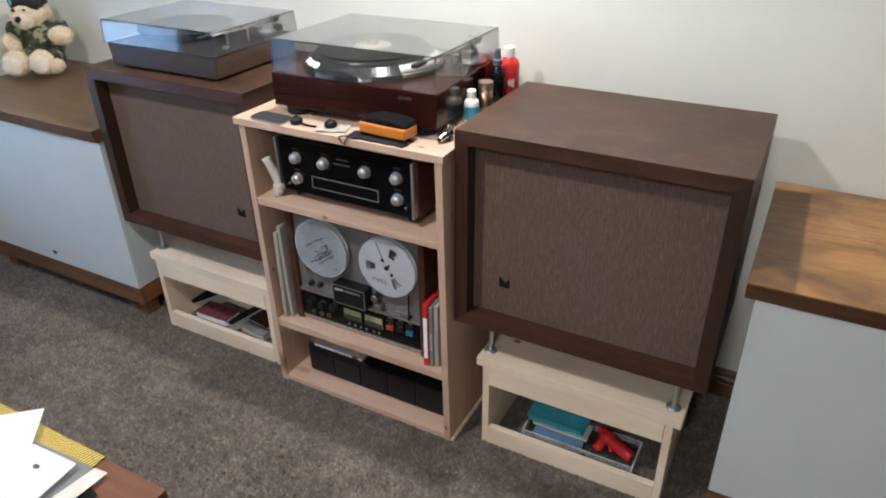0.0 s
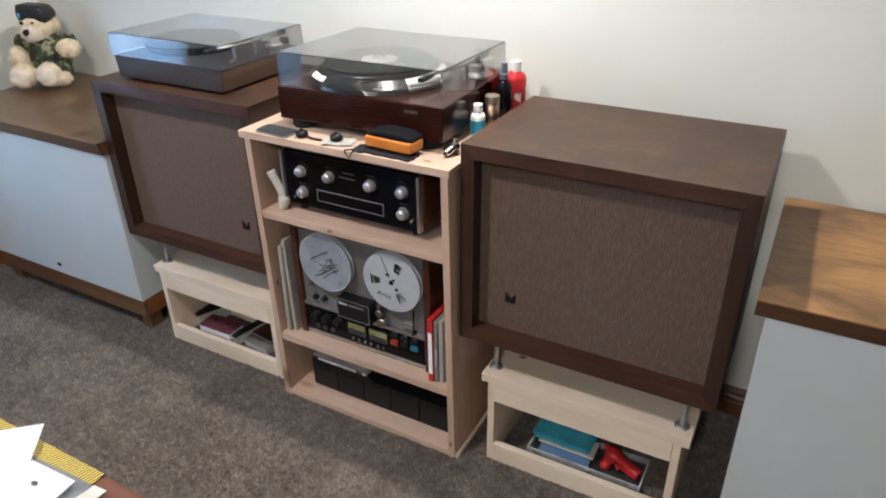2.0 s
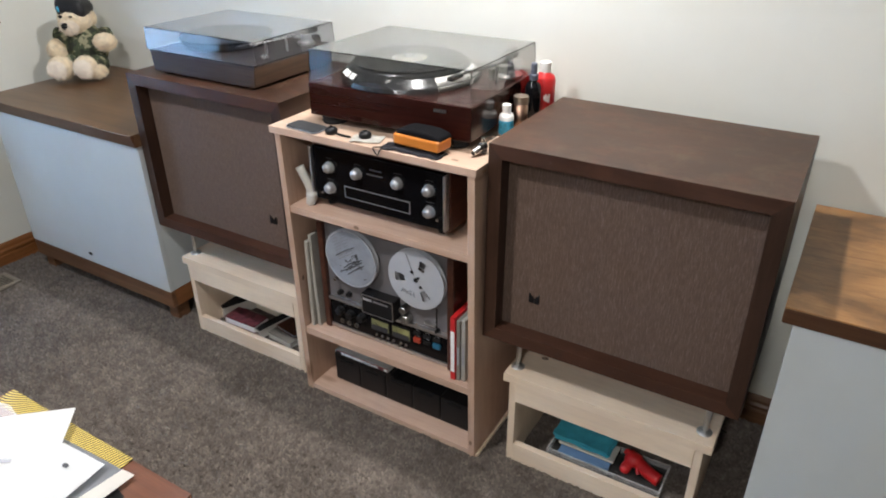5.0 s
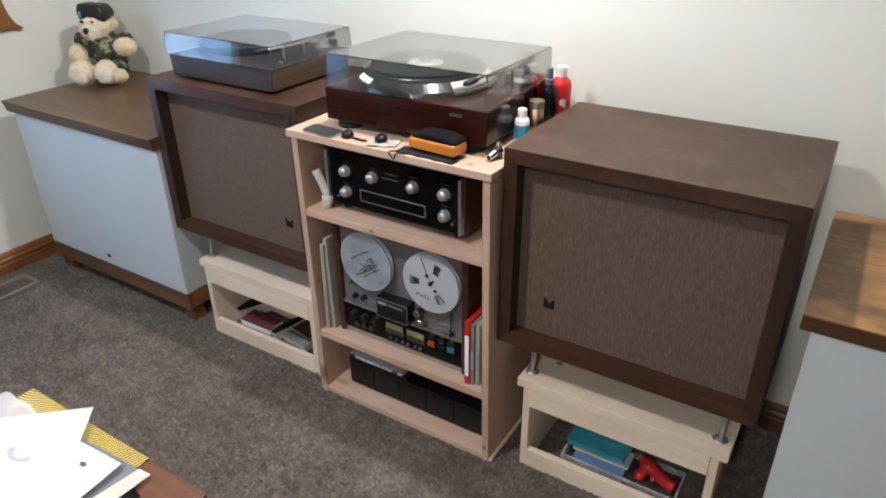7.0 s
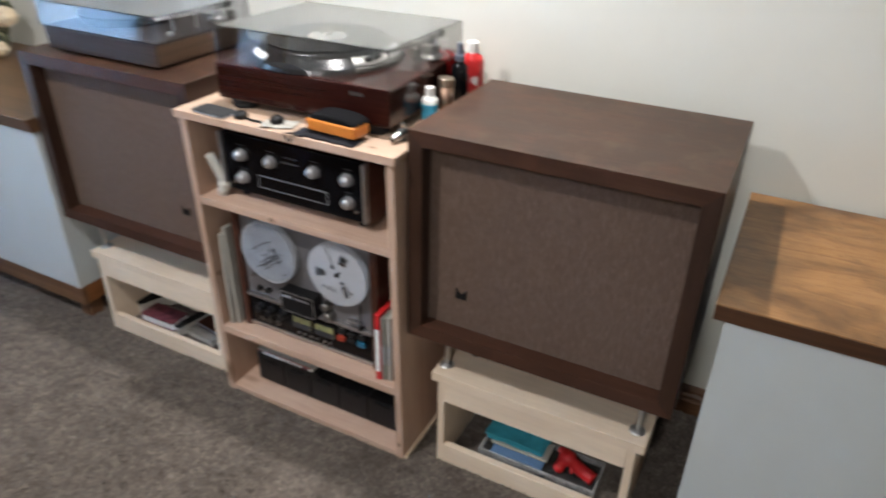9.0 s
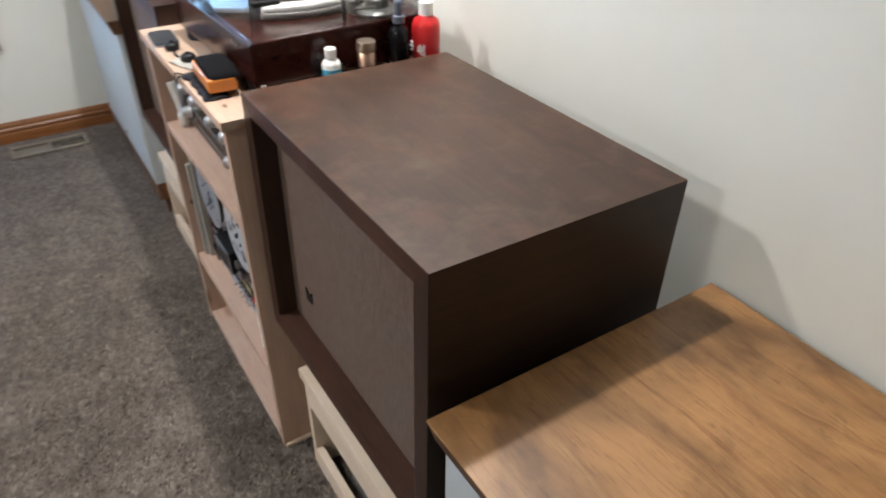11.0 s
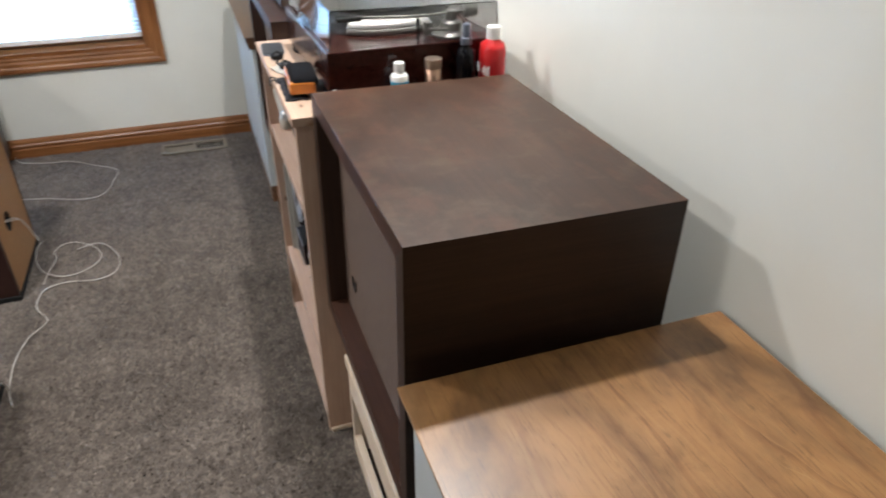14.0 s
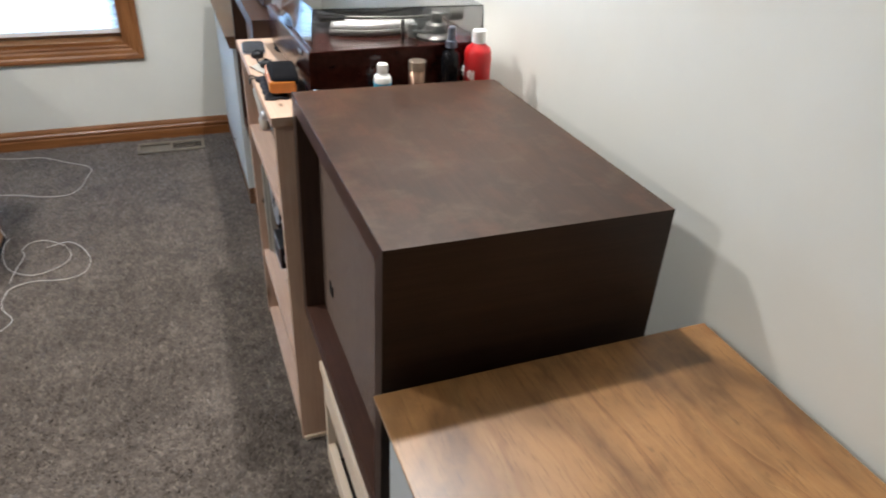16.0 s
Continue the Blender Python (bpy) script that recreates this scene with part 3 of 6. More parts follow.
for ya, yb in ((y0, -0.808), (-0.720, -0.150), (-0.062, y1)):
    sash = part("sash_frame", box(WEST - 0.135, WEST - 0.100, ya + 0.02, yb - 0.02, z0 + 0.02, z0 + 0.062, 0.004), M_OAK, win, "oak sash rail")
    for yy in (ya + 0.02, yb - 0.062):
        part("stile", box(WEST - 0.135, WEST - 0.100, yy, yy + 0.042, z0 + 0.0625, z1 - 0.0225, 0.004), M_OAK_Z, sash)
    part("pane", box(WEST - 0.119, WEST - 0.115, ya + 0.05, yb - 0.05, z0 + 0.05, z1 - 0.03), M_GLASS, win, "clear window glass", shadow=False)

    # pleated blind, drawn down to the sash rail
    blind = thing("window_blind", (WEST - 0.035, (ya + yb) / 2, z0 + 0.04), "white pleated cellular blind lit by daylight, drawn down", "blind", "window blinds")
    bm = bmesh.new()
    bot, top, pitch = z0 + 0.062, z1 - 0.05, 0.019
    n = int((top - bot) / pitch)
    row = []
    for i in range(2 * n + 1):
        z = bot + i * pitch / 2
        x = WEST - 0.074 + (0.006 if i % 2 else -0.006)
        row.append((bm.verts.new((x, ya + 0.024, z)), bm.verts.new((x, yb - 0.024, z))))
    for a, b in zip(row, row[1:]):
        bm.faces.new((a[0], a[1], b[1], b[0]))
    part("pleats", bm, M_BLIND, blind)
    part("bottom_rail", box(WEST - 0.087, WEST - 0.061, ya + 0.022, yb - 0.022, z0 + 0.040, bot, 0.004), M_WHITE, blind)
    part("head_rail", box(WEST - 0.094, WEST - 0.054, ya + 0.022, yb - 0.022, top, z1 - 0.0185, 0.004), M_WHITE, blind)

# floor register
vent = thing("floor_register", (-2.862, 0.96, 0.0), "beige metal floor register sunk in the carpet", "register")
bm = box(-2.925, -2.800, 0.800, 0.815, 0.004, 0.014, 0.002)
for a in ((-2.925, -2.800, 1.105, 1.120), (-2.925, -2.908, 0.815, 1.105), (-2.817, -2.800, 0.815, 1.105), (-2.908, -2.817, 0.952, 0.968)):
    box(*a, 0.004, 0.0135, 0.002, bm=bm)
part("frame", bm, M_VENT, vent)
part("damper", box(-2.908, -2.817, 0.815, 0.952, -0.006, 0.001), M_VENT, vent, "closed damper plate")
# flat black plate; the shade of the duct is in its colour
part("duct", box(-2.908, -2.817, 0.968, 1.105, -0.006, 0.001), M_DARK, vent)
for lo, hi in ((0.815, 0.952), (0.968, 1.105)):
    k = 0
    while lo + 0.006 + k * 0.0115 < hi - 0.004:
        yy = lo + 0.006 + k * 0.0115
        part("slat", box(-2.909, -2.816, yy, yy + (0.0040 if lo > 0.9 else 0.0016), 0.002, 0.0105 if lo > 0.9 else 0.0030), M_VENT, vent)
        k += 1

# a turned wooden wall piece by the corner, only its flared foot in view
bm = prism([(1.32, 1.30), (1.30, 1.16), (1.29, 1.06), (1.26, 0.985), (1.45, 0.978), (1.418, 1.0), (1.40, 1.04), (1.388, 1.10), (1.38, 1.18), (1.375, 1.30)], 0.022, Matrix(((0, 0, 1, WEST), (1, 0, 0, 0), (0, 1, 0, 0), (0, 0, 0, 1))), bevel=0.002)
solid("wall_plaque", bm, M_OAK_Z, "reddish-brown wooden wall plaque with a flared foot", "wall decoration", at=(WEST, 1.36, 0.98))


# ---- built-in cabinets with their tops ----
def low_cabinet(x0, x1, front, back, height, label, hole=None):
    c = thing("low_cabinet", ((x0 + x1) / 2, (front + back) / 2, 0), label, "cabinet", "low cabinets along the wall")
    part("front_panel", box(x0, x1, front, front + 0.018, 0.137, height, 0.0015), M_PANEL, c, "grey-white laminate front")
    part("side_panel", box(x0 + 0.001, x0 + 0.019, front + 0.0185, back, 0.137, height, 0.001), M_PANEL, c)
    part("side_panel", box(x1 - 0.019, x1 - 0.001, front + 0.0185, back, 0.137, height, 0.001), M_PANEL, c)
    part("bottom_trim", box(x0, x1, front + 0.002, front + 0.02, 0.066, 0.1365, 0.002), M_OAK_X, c, "oak strip below the front")
    part("bottom_trim", box(x0 + 0.001, x0 + 0.017, front + 0.0205, back, 0.066, 0.1365, 0.002), M_OAK, c)
    part("bottom_trim", box(x1 - 0.017, x1 - 0.001, front + 0.0205, back, 0.066, 0.1365, 0.002), M_OAK, c)
    part("recessed_base", box(x0 + 0.10, x1 - 0.10, front + 0.17, back, 0.0, 0.0658), M_BLACK_MATT, c, "dark recessed base")
    for fx in (x0 + 0.012, x1 - 0.062):
        part("foot", box(fx, fx + 0.05, front + 0.022, front + 0.075, 0.0, 0.0658, 0.003), M_OAK_X, c, "brown wooden foot block")
    part("bottom_board", box(x0 + 0.0175, x1 - 0.0175, front + 0.0205, back, 0.0662, 0.08), M_BLACK_MATT, c)
    if hole:
        # a dark disc on the panel stands for the shaded hole
        part("pull_hole", lathe([(0, 0), (0.012, 0), (0.012, 0.0015), (0.008, 0.002), (0, 0.001)], 20, Matrix.Translation((hole[0], front, hole[1])) @ Matrix.Rotation(radians(90), 4, "X") @ Matrix.Diagonal((1, 0.6, 1, 1))), M_DARK, c, "dark oval disc, shade of a finger hole in its colour")
    return c


def counter(x0, x1, front, back, z0, z1, mat, edge_mat, label):
    c = thing("countertop", ((x0 + x1) / 2, (front + back) / 2, z0), label, "countertop", "countertops")
    slab = box(x0, x1, front + 0.012, back, z0 + 0.002, z1 - 0.0042)
    box(x0, x1, front - 0.003, back, z1 - 0.004, z1, 0.0012, bm=slab)
    part("slab", slab, mat, c)
    h = z1 - z0 - 0.0042
    edge = [(-0.002, 0), (0.0002, 0.002), (0.0028, 0.012), (0.0095, h - 0.006), (0.0112, h - 0.001), (0.0105, h), (-0.002, h)]
    part("front_edge", profile_run(edge, (x0 + 0.001, front + 0.0098, z0), (x1 - 0.001, front + 0.0098, z0), (0, -1, 0), (0, 0, 1)), edge_mat, c, "dark moulded front edge")
    return c


low_cabinet(-2.855, -1.997, 1.246, 1.79, 0.7035, "low cabinet with a grey-white front on an oak strip", (-2.452, 0.175))
counter(-2.885, -1.991, 1.226, 1.795, 0.704, 0.750, M_TOP_DARK, M_EDGE, "dark brown wooden countertop holding the teddy bear")
low_cabinet(0.0, 1.80, 1.250, 1.79, 0.6985, "low cabinet with a grey-white front under a honey top", None)
counter(-0.022, 1.85, 1.236, 1.785, 0.699, 0.745, M_TOP_X, M_EDGE, "honey-stained wooden countertop with dark streaks")


# ---- loudspeakers ----
def loudspeaker(x0, x1, y0, y1, z0, z1, badge_x, label):
    s = thing("loudspeaker", ((x0 + x1) / 2, (y0 + y1) / 2, z0), label, "speaker", "pair of loudspeakers")
    t, w, deep = 0.020, 0.035, 0.043
    # four mitred boards whose thin veneer lip runs round the front frame
    lip = 0.0022
    board = [(0.0007, 0.0), (y1 - y0, 0.0), (y1 - y0, t), (0.0182, t), (0.0182, lip), (0.0, lip), (0.0, 0.0007)]
    # sides take the darkest copy: their shade is in the colour
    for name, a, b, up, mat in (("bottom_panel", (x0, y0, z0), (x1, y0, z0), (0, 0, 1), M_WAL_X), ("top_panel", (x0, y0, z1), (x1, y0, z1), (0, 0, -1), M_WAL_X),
                                ("side_panel", (x0, y0, z0), (x0, y0, z1), (1, 0, 0), M_WAL_SHADE), ("side_panel", (x1, y0, z0), (x1, y0, z1), (-1, 0, 0), M_WAL_SHADE)):
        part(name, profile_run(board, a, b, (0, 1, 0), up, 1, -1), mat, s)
    part("back_panel", box(x0 + t, x1 - t, y1 - 0.018, y1 - 0.004, z0 + t, z1 - t), M_BLACK_MATT, s)
    # mitred front frame, chamfered towards the cloth
    bars = (((x0, y0, z0), (x1, y0, z0), (0, 0, 1), M_RAIL), ((x0, y0, z1), (x1, y0, z1), (0, 0, -1), M_RAIL),
            ((x0, y0, z0), (x0, y0, z1), (1, 0, 0), M_WAL_Z), ((x1, y0, z0), (x1, y0, z1), (-1, 0, 0), M_WAL_Z))
    frame_prof = [(0.0, lip), (0.0178, lip), (0.0178, 0.0195), (deep + 0.004, 0.0195), (deep + 0.004, w), (0.0, w)]
    for a, b, up, mat in bars:
        part("frame_rail", profile_run(frame_prof, a, b, (0, 1, 0), up, 1, -1), mat, s)
    part("grille", box(x0 + w - 0.004, x1 - w + 0.004, y0 + deep, y0 + deep + 0.012, z0 + w - 0.004, z1 - w + 0.004), M_GRILLE, s, "brown woven grille cloth")
    # a small dark plate with a notch in its top
    bz, h = z0 + 0.131, 0.0135
    badge = part("badge", prism([(-h, -h), (-0.0006, -h), (-0.0006, -h * 0.05), (-h, h)], 0.003, disc_m(badge_x, y0 + deep, bz)), M_BLACK, s, "small dark notched maker's plate")
    part("badge_half", prism([(h, -h), (h, h), (0.0006, -h * 0.05), (0.0006, -h)], 0.003, disc_m(badge_x, y0 + deep, bz)), M_BLACK, badge)
    return s


spk = loudspeaker(-0.699, -0.052, 1.257, 1.702, 0.416, 0.950, -0.577, "large dark-walnut loudspeaker with brown grille cloth on metal legs")
spk.rotation_euler = (radians(-0.8), 0, radians(0.2))      # leaning back a little on its screw legs
spk.location += Vector((0, -0.009, 0.001))
loudspeaker(-1.987, -1.344, 1.257, 1.702, 0.416, 0.950, -1.468, "large dark-walnut loudspeaker carrying the wood-grain turntable")


# ---- low stands under the loudspeakers ----
def speaker_stand(x0, x1, y0, y1, label, front=0.4158, rear=0.4158):
    s = thing("speaker_stand", ((x0 + x1) / 2, (y0 + y1) / 2, 0), label, "stand", "pair of speaker stands")
    z = 0.306
    part("top_board", box(x0, x1, y0, y1, z - 0.026, z, 0.0012), M_PLY_X, s)
    a, b = x0 + 0.018, x1 - 0.018
    for xa in (a, b - 0.020):
        part("side_board", box(xa, xa + 0.020, y0 + 0.003, y1 - 0.01, 0, z - 0.0262, 0.0015), M_PLY_Z, s)
    part("apron", box(a + 0.0203, b - 0.0203, y0 + 0.0006, y0 + 0.021, 0.221, z - 0.0262, 0.0008), M_PLY_X, s)
    part("lower_rail", box(a + 0.0203, b - 0.0203, y0 + 0.002, y0 + 0.021, 0.001, 0.064, 0.0015), M_PLY_X, s)
    part("back_rail", box(a + 0.0203, b - 0.0203, y1 - 0.03, y1 - 0.011, 0.16, z - 0.0263, 0.0015), M_PLY_X, s)
    for lx in (x0 + 0.022, x1 - 0.030):
        for ly in (y0 + 0.045, y1 - 0.05):
            leg = part("leg", rod((lx, ly, z + 0.004), (lx + 0.002, ly, front if ly < y0 + 0.1 else rear), 0.0062, r2=0.0085), M_ZINC, s, "zinc screw leg", smooth=True)
            part("foot_plate", lathe([(0, 0), (0.0185, 0), (0.0185, 0.002), (0.014, 0.0035), (0.008, 0.008), (0, 0.009)], 26, Matrix.Translation((lx, ly, z))), M_ZINC, leg, smooth=True)
    return s


stand = speaker_stand(-0.640, -0.090, 1.264, 1.645, "unfinished pale pine stand with an open shelf of odds and ends", 0.4170, 0.4118)
part("knot", lathe([(0, 0), (0.0075, 0), (0.007, 0.0004), (0, 0.0005)], 20, Matrix.Translation((-0.568, 1.379, 0.3059)) @ Matrix.Diagonal((1.4, 0.9, 1, 1))), M_KNOT, stand, "dark wood knot")
speaker_stand(-1.912, -1.362, 1.264, 1.645, "unfinished pale pine stand with an open shelf of books")


# ---- the rack ----
rack = thing("media_rack", (-1.013, 1.46, 0), "tall unfinished pine rack with three shelves", "rack")
RX0, RX1, RY0, RY1 = -1.326, -0.700, 1.217, 1.715
part("top_board", box(-1.346, -0.706, 1.2125, 1.74, 0.8805, 0.900, 0.001), M_PINE_TOP, rack)
# added strip in the shelf tone; light on the front edge is in the colour
part("edge_strip", box(-1.346, -0.706, 1.210, 1.2123, 0.8806, 0.8999, 0.0008), M_PINE_X, rack, "thin edge strip, toned apart from the top for its light")


def lean(bm):
    """The rack leans about a centimetre towards the window over its height."""
    for v in bm.verts:
        v.co.x -= (0.0102 if v.co.x < -1.0 else 0.0145) * v.co.z
    return bm


for xa in (RX0, RX1 - 0.020):
    part("side_board", lean(box(xa, xa + 0.020, RY0, RY1, 0.0, 0.8802, 0.0015)), M_PINE_Z, rack)
for za, zb in ((0.643, 0.665), (0.222, 0.246), (0.002, 0.022)):
    part("shelf_board", lean(box(RX0 + 0.0202, RX1 - 0.0202, RY0 + 0.003, RY1, za, zb, 0.0015)), M_PINE_X, rack)
part("base_cleat", box(RX1 + 0.0004, RX1 + 0.009, RY0 + 0.004, RY1, 0.001, 0.014, 0.001), M_PLY_X, rack)
KNOT = [(0, 0), (0.007, 0), (0.006, 0.0004), (0, 0.0006)]
for m, nm in ((disc_m(-1.070, RY0 + 0.0029, 0.654) @ Matrix.Diagonal((1.3, 0.8, 1, 1)), "dark knot in the shelf edge"),
              (disc_m(-0.712, RY0 - 0.0002, 0.052) @ Matrix.Diagonal((0.7, 1.2, 1, 1)), "knot in the side board"),
              (Matrix.Translation((-0.768, 1.243, 0.8998)) @ Matrix.Diagonal((1.6, 0.7, 1, 1)), "reddish knot in the top"),
              (Matrix.Translation((RX0 + 0.0199, 1.236, 0.417)) @ Matrix.Rotation(radians(90), 4, "Y") @ Matrix.Diagonal((1.2, 0.8, 1, 1)), "knot in the side board")):
    part("knot", lean(lathe(KNOT, 20, m)), M_KNOT, rack, nm)
part("back_board", lean(box(RX0 + 0.001, RX1 - 0.001, RY1 + 0.0003, RY1 + 0.006, 0.01, 0.880)), M_PINE_Z, rack)


# ---- preamplifier ----
amp = thing("stereo_preamplifier", (-1.033, 1.40, 0.665), "black-faced stereo preamplifier in a red-brown wooden case", "amplifier")
PY = 1.262
part("case", box(-1.252, -0.812, PY + 0.012, 1.58, 0.684, 0.852, 0.003), M_CASE, amp, "red-brown wooden case")
part("face", box(-1.244, -0.822, PY, PY + 0.0118, 0.690, 0.846, 0.002), M_FACE, amp, "glossy black glass front")
for xa in (-1.2525, -0.8215):
    part("end_trim", box(xa, xa + 0.008, PY - 0.010, PY + 0.010, 0.692, 0.845, 0.003), M_ALU, amp, "aluminium end trim")
for fx in (-1.22, -0.85):
    for fy in (1.30, 1.54):
        part("foot", lathe([(0, 0), (0.012, 0), (0.014, 0.0187), (0, 0.0187)], 16, Matrix.Translation((fx, fy, 0.6652))), M_RUBBER, amp)


def knob(parent, x, y, z, r, depth, mat, label="", name="knob", dome=False):
    if dome:
        prof = [(0, 0), (r * 1.05, 0), (r * 1.05, depth * 0.10), (r * 0.96, depth * 0.16), (r * 0.94, depth * 0.55), (r * 0.86, depth * 0.76), (r * 0.66, depth * 0.93), (r * 0.36, depth * 1.02), (0, depth * 1.05)]
        k = part(name, lathe(prof, 28, disc_m(x, y, z)), mat, parent, label, smooth=True)
        part("skirt", lathe([(0, 0), (r * 1.3, 0), (r * 1.28, 0.0016), (0, 0.0016)], 28, disc_m(x, y + 0.0004, z)), M_BLACK, k, "black skirt")
        return k
    k = part(name, lathe([(0, 0), (r * 1.06, 0), (r * 1.06, depth * 0.18), (r * 0.95, depth * 0.25), (r * 0.90, depth * 0.93), (r * 0.78, depth), (r * 0.70, depth * 0.97), (0, depth * 0.965)], 24, disc_m(x, y, z)), mat, parent, label, smooth=False)
    part("pointer", box(x - 0.0006, x + 0.0006, y - depth - 0.0006, y - depth + 0.0012, z + r * 0.2, z + r * 0.75), M_INK, k)
    return k


for kx, kz in ((-1.186, 0.794), (-1.187, 0.733), (-1.093, 0.794), (-0.962, 0.795), (-0.866, 0.796), (-0.865, 0.737)):
    knob(amp, kx, PY - 0.0005, kz, 0.0155, 0.021, M_KNOB, "spun aluminium knob", dome=True)
for kx, kz in ((-1.212, 0.717), (-0.838, 0.722)):
    part("switch_knob", lathe([(0, 0), (0.005, 0), (0.004, 0.012), (0, 0.013)], 16, disc_m(kx, PY, kz)), M_CHROME, amp)
inset = part("push_button_panel", box(-1.138, -0.928, PY - 0.0012, PY + 0.002, 0.7165, 0.7465), M_FACE, amp, "recessed dark button panel with a thin outline")
for a in ((-1.140, -0.926, 0.7465, 0.7485), (-1.140, -0.926, 0.7145, 0.7165), (-0.928, -0.926, 0.7165, 0.7465)):
    part("outline", box(a[0], a[1], PY - 0.0022, PY + 0.001, a[2], a[3]), M_FRAME_INK, inset)
part("outline", box(-1.140, -1.138, PY - 0.0022, PY + 0.001, 0.7165, 0.7465), M_FRAME_INK, inset)
for i in range(9):
    bx = -1.128 + i * 0.022
    part("push_button", box(bx, bx + 0.012, PY - 0.0022, PY - 0.0008, 0.722, 0.728, 0.0004), M_FACE, inset)
for cx, cz, wd in ((-1.033, 0.813, 0.038), (-1.036, 0.799, 0.052)):
    part("nameplate_bar", box(cx - wd / 2, cx + wd / 2, PY - 0.0006, PY + 0.0005, cz - 0.0018, cz + 0.0018), M_FAINTINK, amp)
for cx, cz in ((-1.186, 0.819), (-1.187, 0.757), (-1.093, 0.819), (-0.962, 0.82), (-0.866, 0.821), (-0.865, 0.762)):
    part("caption_bar", box(cx - 0.012, cx + 0.012, PY - 0.0006, PY + 0.0005, cz - 0.0008, cz + 0.0008), M_FAINTINK, amp)

# white bent nozzle beside the preamplifier
bm = rod((-1.2665, 1.2555, 0.6655), (-1.258, 1.258, 0.694), 0.0120, 18, 0.0168, ease=0.2)
tube(spline([(-1.258, 1.258, 0.690), (-1.2585, 1.2575, 0.703), (-1.263, 1.256, 0.722), (-1.272, 1.2525, 0.748), (-1.285, 1.248, 0.780)], 6), 0.0128, 16, bm)
ball((-1.2583, 1.2577, 0.697), (0.0172, 0.0168, 0.0165), bm=bm)
solid("spray_nozzle", bm, M_OFFWHITE, "white bent plastic nozzle standing on the shelf", "nozzle", smooth=True, at=(-1.262, 1.243, 0.665))


# ---- reel-to-reel tape deck ----
deck = thing("tape_deck", (-1.03, 1.40, 0.246), "silver and black reel-to-reel tape deck with walnut sides", "tape deck")
DY = 1.272
part("case", box(-1.238, -0.816, DY + 0.010, 1.46, 0.252, 0.608, 0.003), M_BLACK_MATT, deck)
part("side_panel", box(-1.258, -1.2385, DY - 0.012, 1.46, 0.2462, 0.612, 0.003), M_CASE, deck, "walnut side panel")
part("side_panel", box(-0.8155, -0.795, DY - 0.012, 1.46, 0.2462, 0.612, 0.003), M_CASE, deck, "walnut side panel")
part("reel_plate", box(-1.238, -0.816, DY, DY + 0.0098, 0.3625, 0.606, 0.0015), M_ALU_GREY, deck, "grey metal reel plate")
part("control_plate", box(-1.238, -0.816, DY - 0.004, DY + 0.0096, 0.263, 0.3525, 0.0015), M_FACE, deck, "black control panel")
part("trim_strip", box(-1.238, -0.816, DY - 0.010, DY + 0.0094, 0.3528, 0.3622, 0.001), M_ALU, deck, "bright metal strip")
part("bottom_strip", box(-1.238, -0.816, DY - 0.007, DY + 0.0094, 0.2525, 0.2627, 0.001), M_ALU, deck)


def flange(r, slots, hole):
    """One side of a reel: a thin disc with three windows."""
    b = bmesh.new()
    n = 96
    radii = [hole, r * 0.40, r * 0.74, r]
    if not slots:
        radii = [hole, r]
    grid = [[b.verts.new((q * math.cos(2 * math.pi * i / n), q * math.sin(2 * math.pi * i / n), 0)) for i in range(n)] for q in radii]
    for k in range(len(radii) - 1):
        for i in range(n):
            if slots and k == 1 and min((i - c) % n for c in (8, 40, 72)) < 7:
                continue
            j = (i + 1) % n
            b.faces.new((grid[k][i], grid[k][j], grid[k + 1][j], grid[k + 1][i]))
    ext = bmesh.ops.extrude_face_region(b, geom=b.faces[:])
    bmesh.ops.translate(b, verts=[g for g in ext["geom"] if isinstance(g, bmesh.types.BMVert)], vec=(0, 0, 0.0022))
    bmesh.ops.recalc_face_normals(b, faces=b.faces)
    return b


def tape_reel(x, z, slots, label, pack, turn):
    ry = DY - 0.002
    rl = thing("tape_reel", (x, ry, z), label, "tape reel", "tape reels")
    for off, nm in ((0.006, "back_flange"), (0.020, "front_flange")):
        b = flange(0.0905, slots, 0.0075)
        bmesh.ops.transform(b, matrix=disc_m(x, ry - off, z) @ Matrix.Rotation(turn + (0.16 if nm == "back_flange" else 0.0), 4, "Z"), verts=b.verts)
        part(nm, b, M_REEL, rl)
    part("hub", lathe([(0.0075, 0), (0.030, 0), (0.030, 0.011), (0.0075, 0.011)], 40, disc_m(x, ry - 0.0077, z)), M_REEL, rl)
    part("tape_pack", lathe([(0.031, 0), (pack, 0), (pack, 0.0085), (0.031, 0.0085)], 56, disc_m(x, ry - 0.0088, z)), M_TAPE, rl, "wound brown tape")
    deep = 0.027 if slots else 0.020
    part("spindle", lathe([(0, 0), (0.0065, 0), (0.0065, deep), (0.004, deep + 0.004), (0, deep + 0.004)], 20, disc_m(x, ry + 0.004, z)), M_BLACK, rl)
    for k in range(3 if slots else 0):
        a, q, w = turn + k * 2.094 + 0.5, (0.013, 0.0255, 0.024)[k], (0.0034, 0.0052, 0.0046)[k]
        a += (0.0, 0.95, 0.38)[k] if k != 1 else -0.93
        part("lock_tab", rod((x + q * math.cos(a), ry - 0.0205, z + q * math.sin(a)), (x + q * math.cos(a), ry - 0.0242, z + q * math.sin(a)), w), M_BLACK, rl)
    return rl


left = tape_reel(-1.130, 0.527, False, "grey plastic tape reel with a written label", 0.080, 0.3)
right = tape_reel(-0.907, 0.525, True, "grey plastic take-up reel with three windows", 0.034, 0.36)
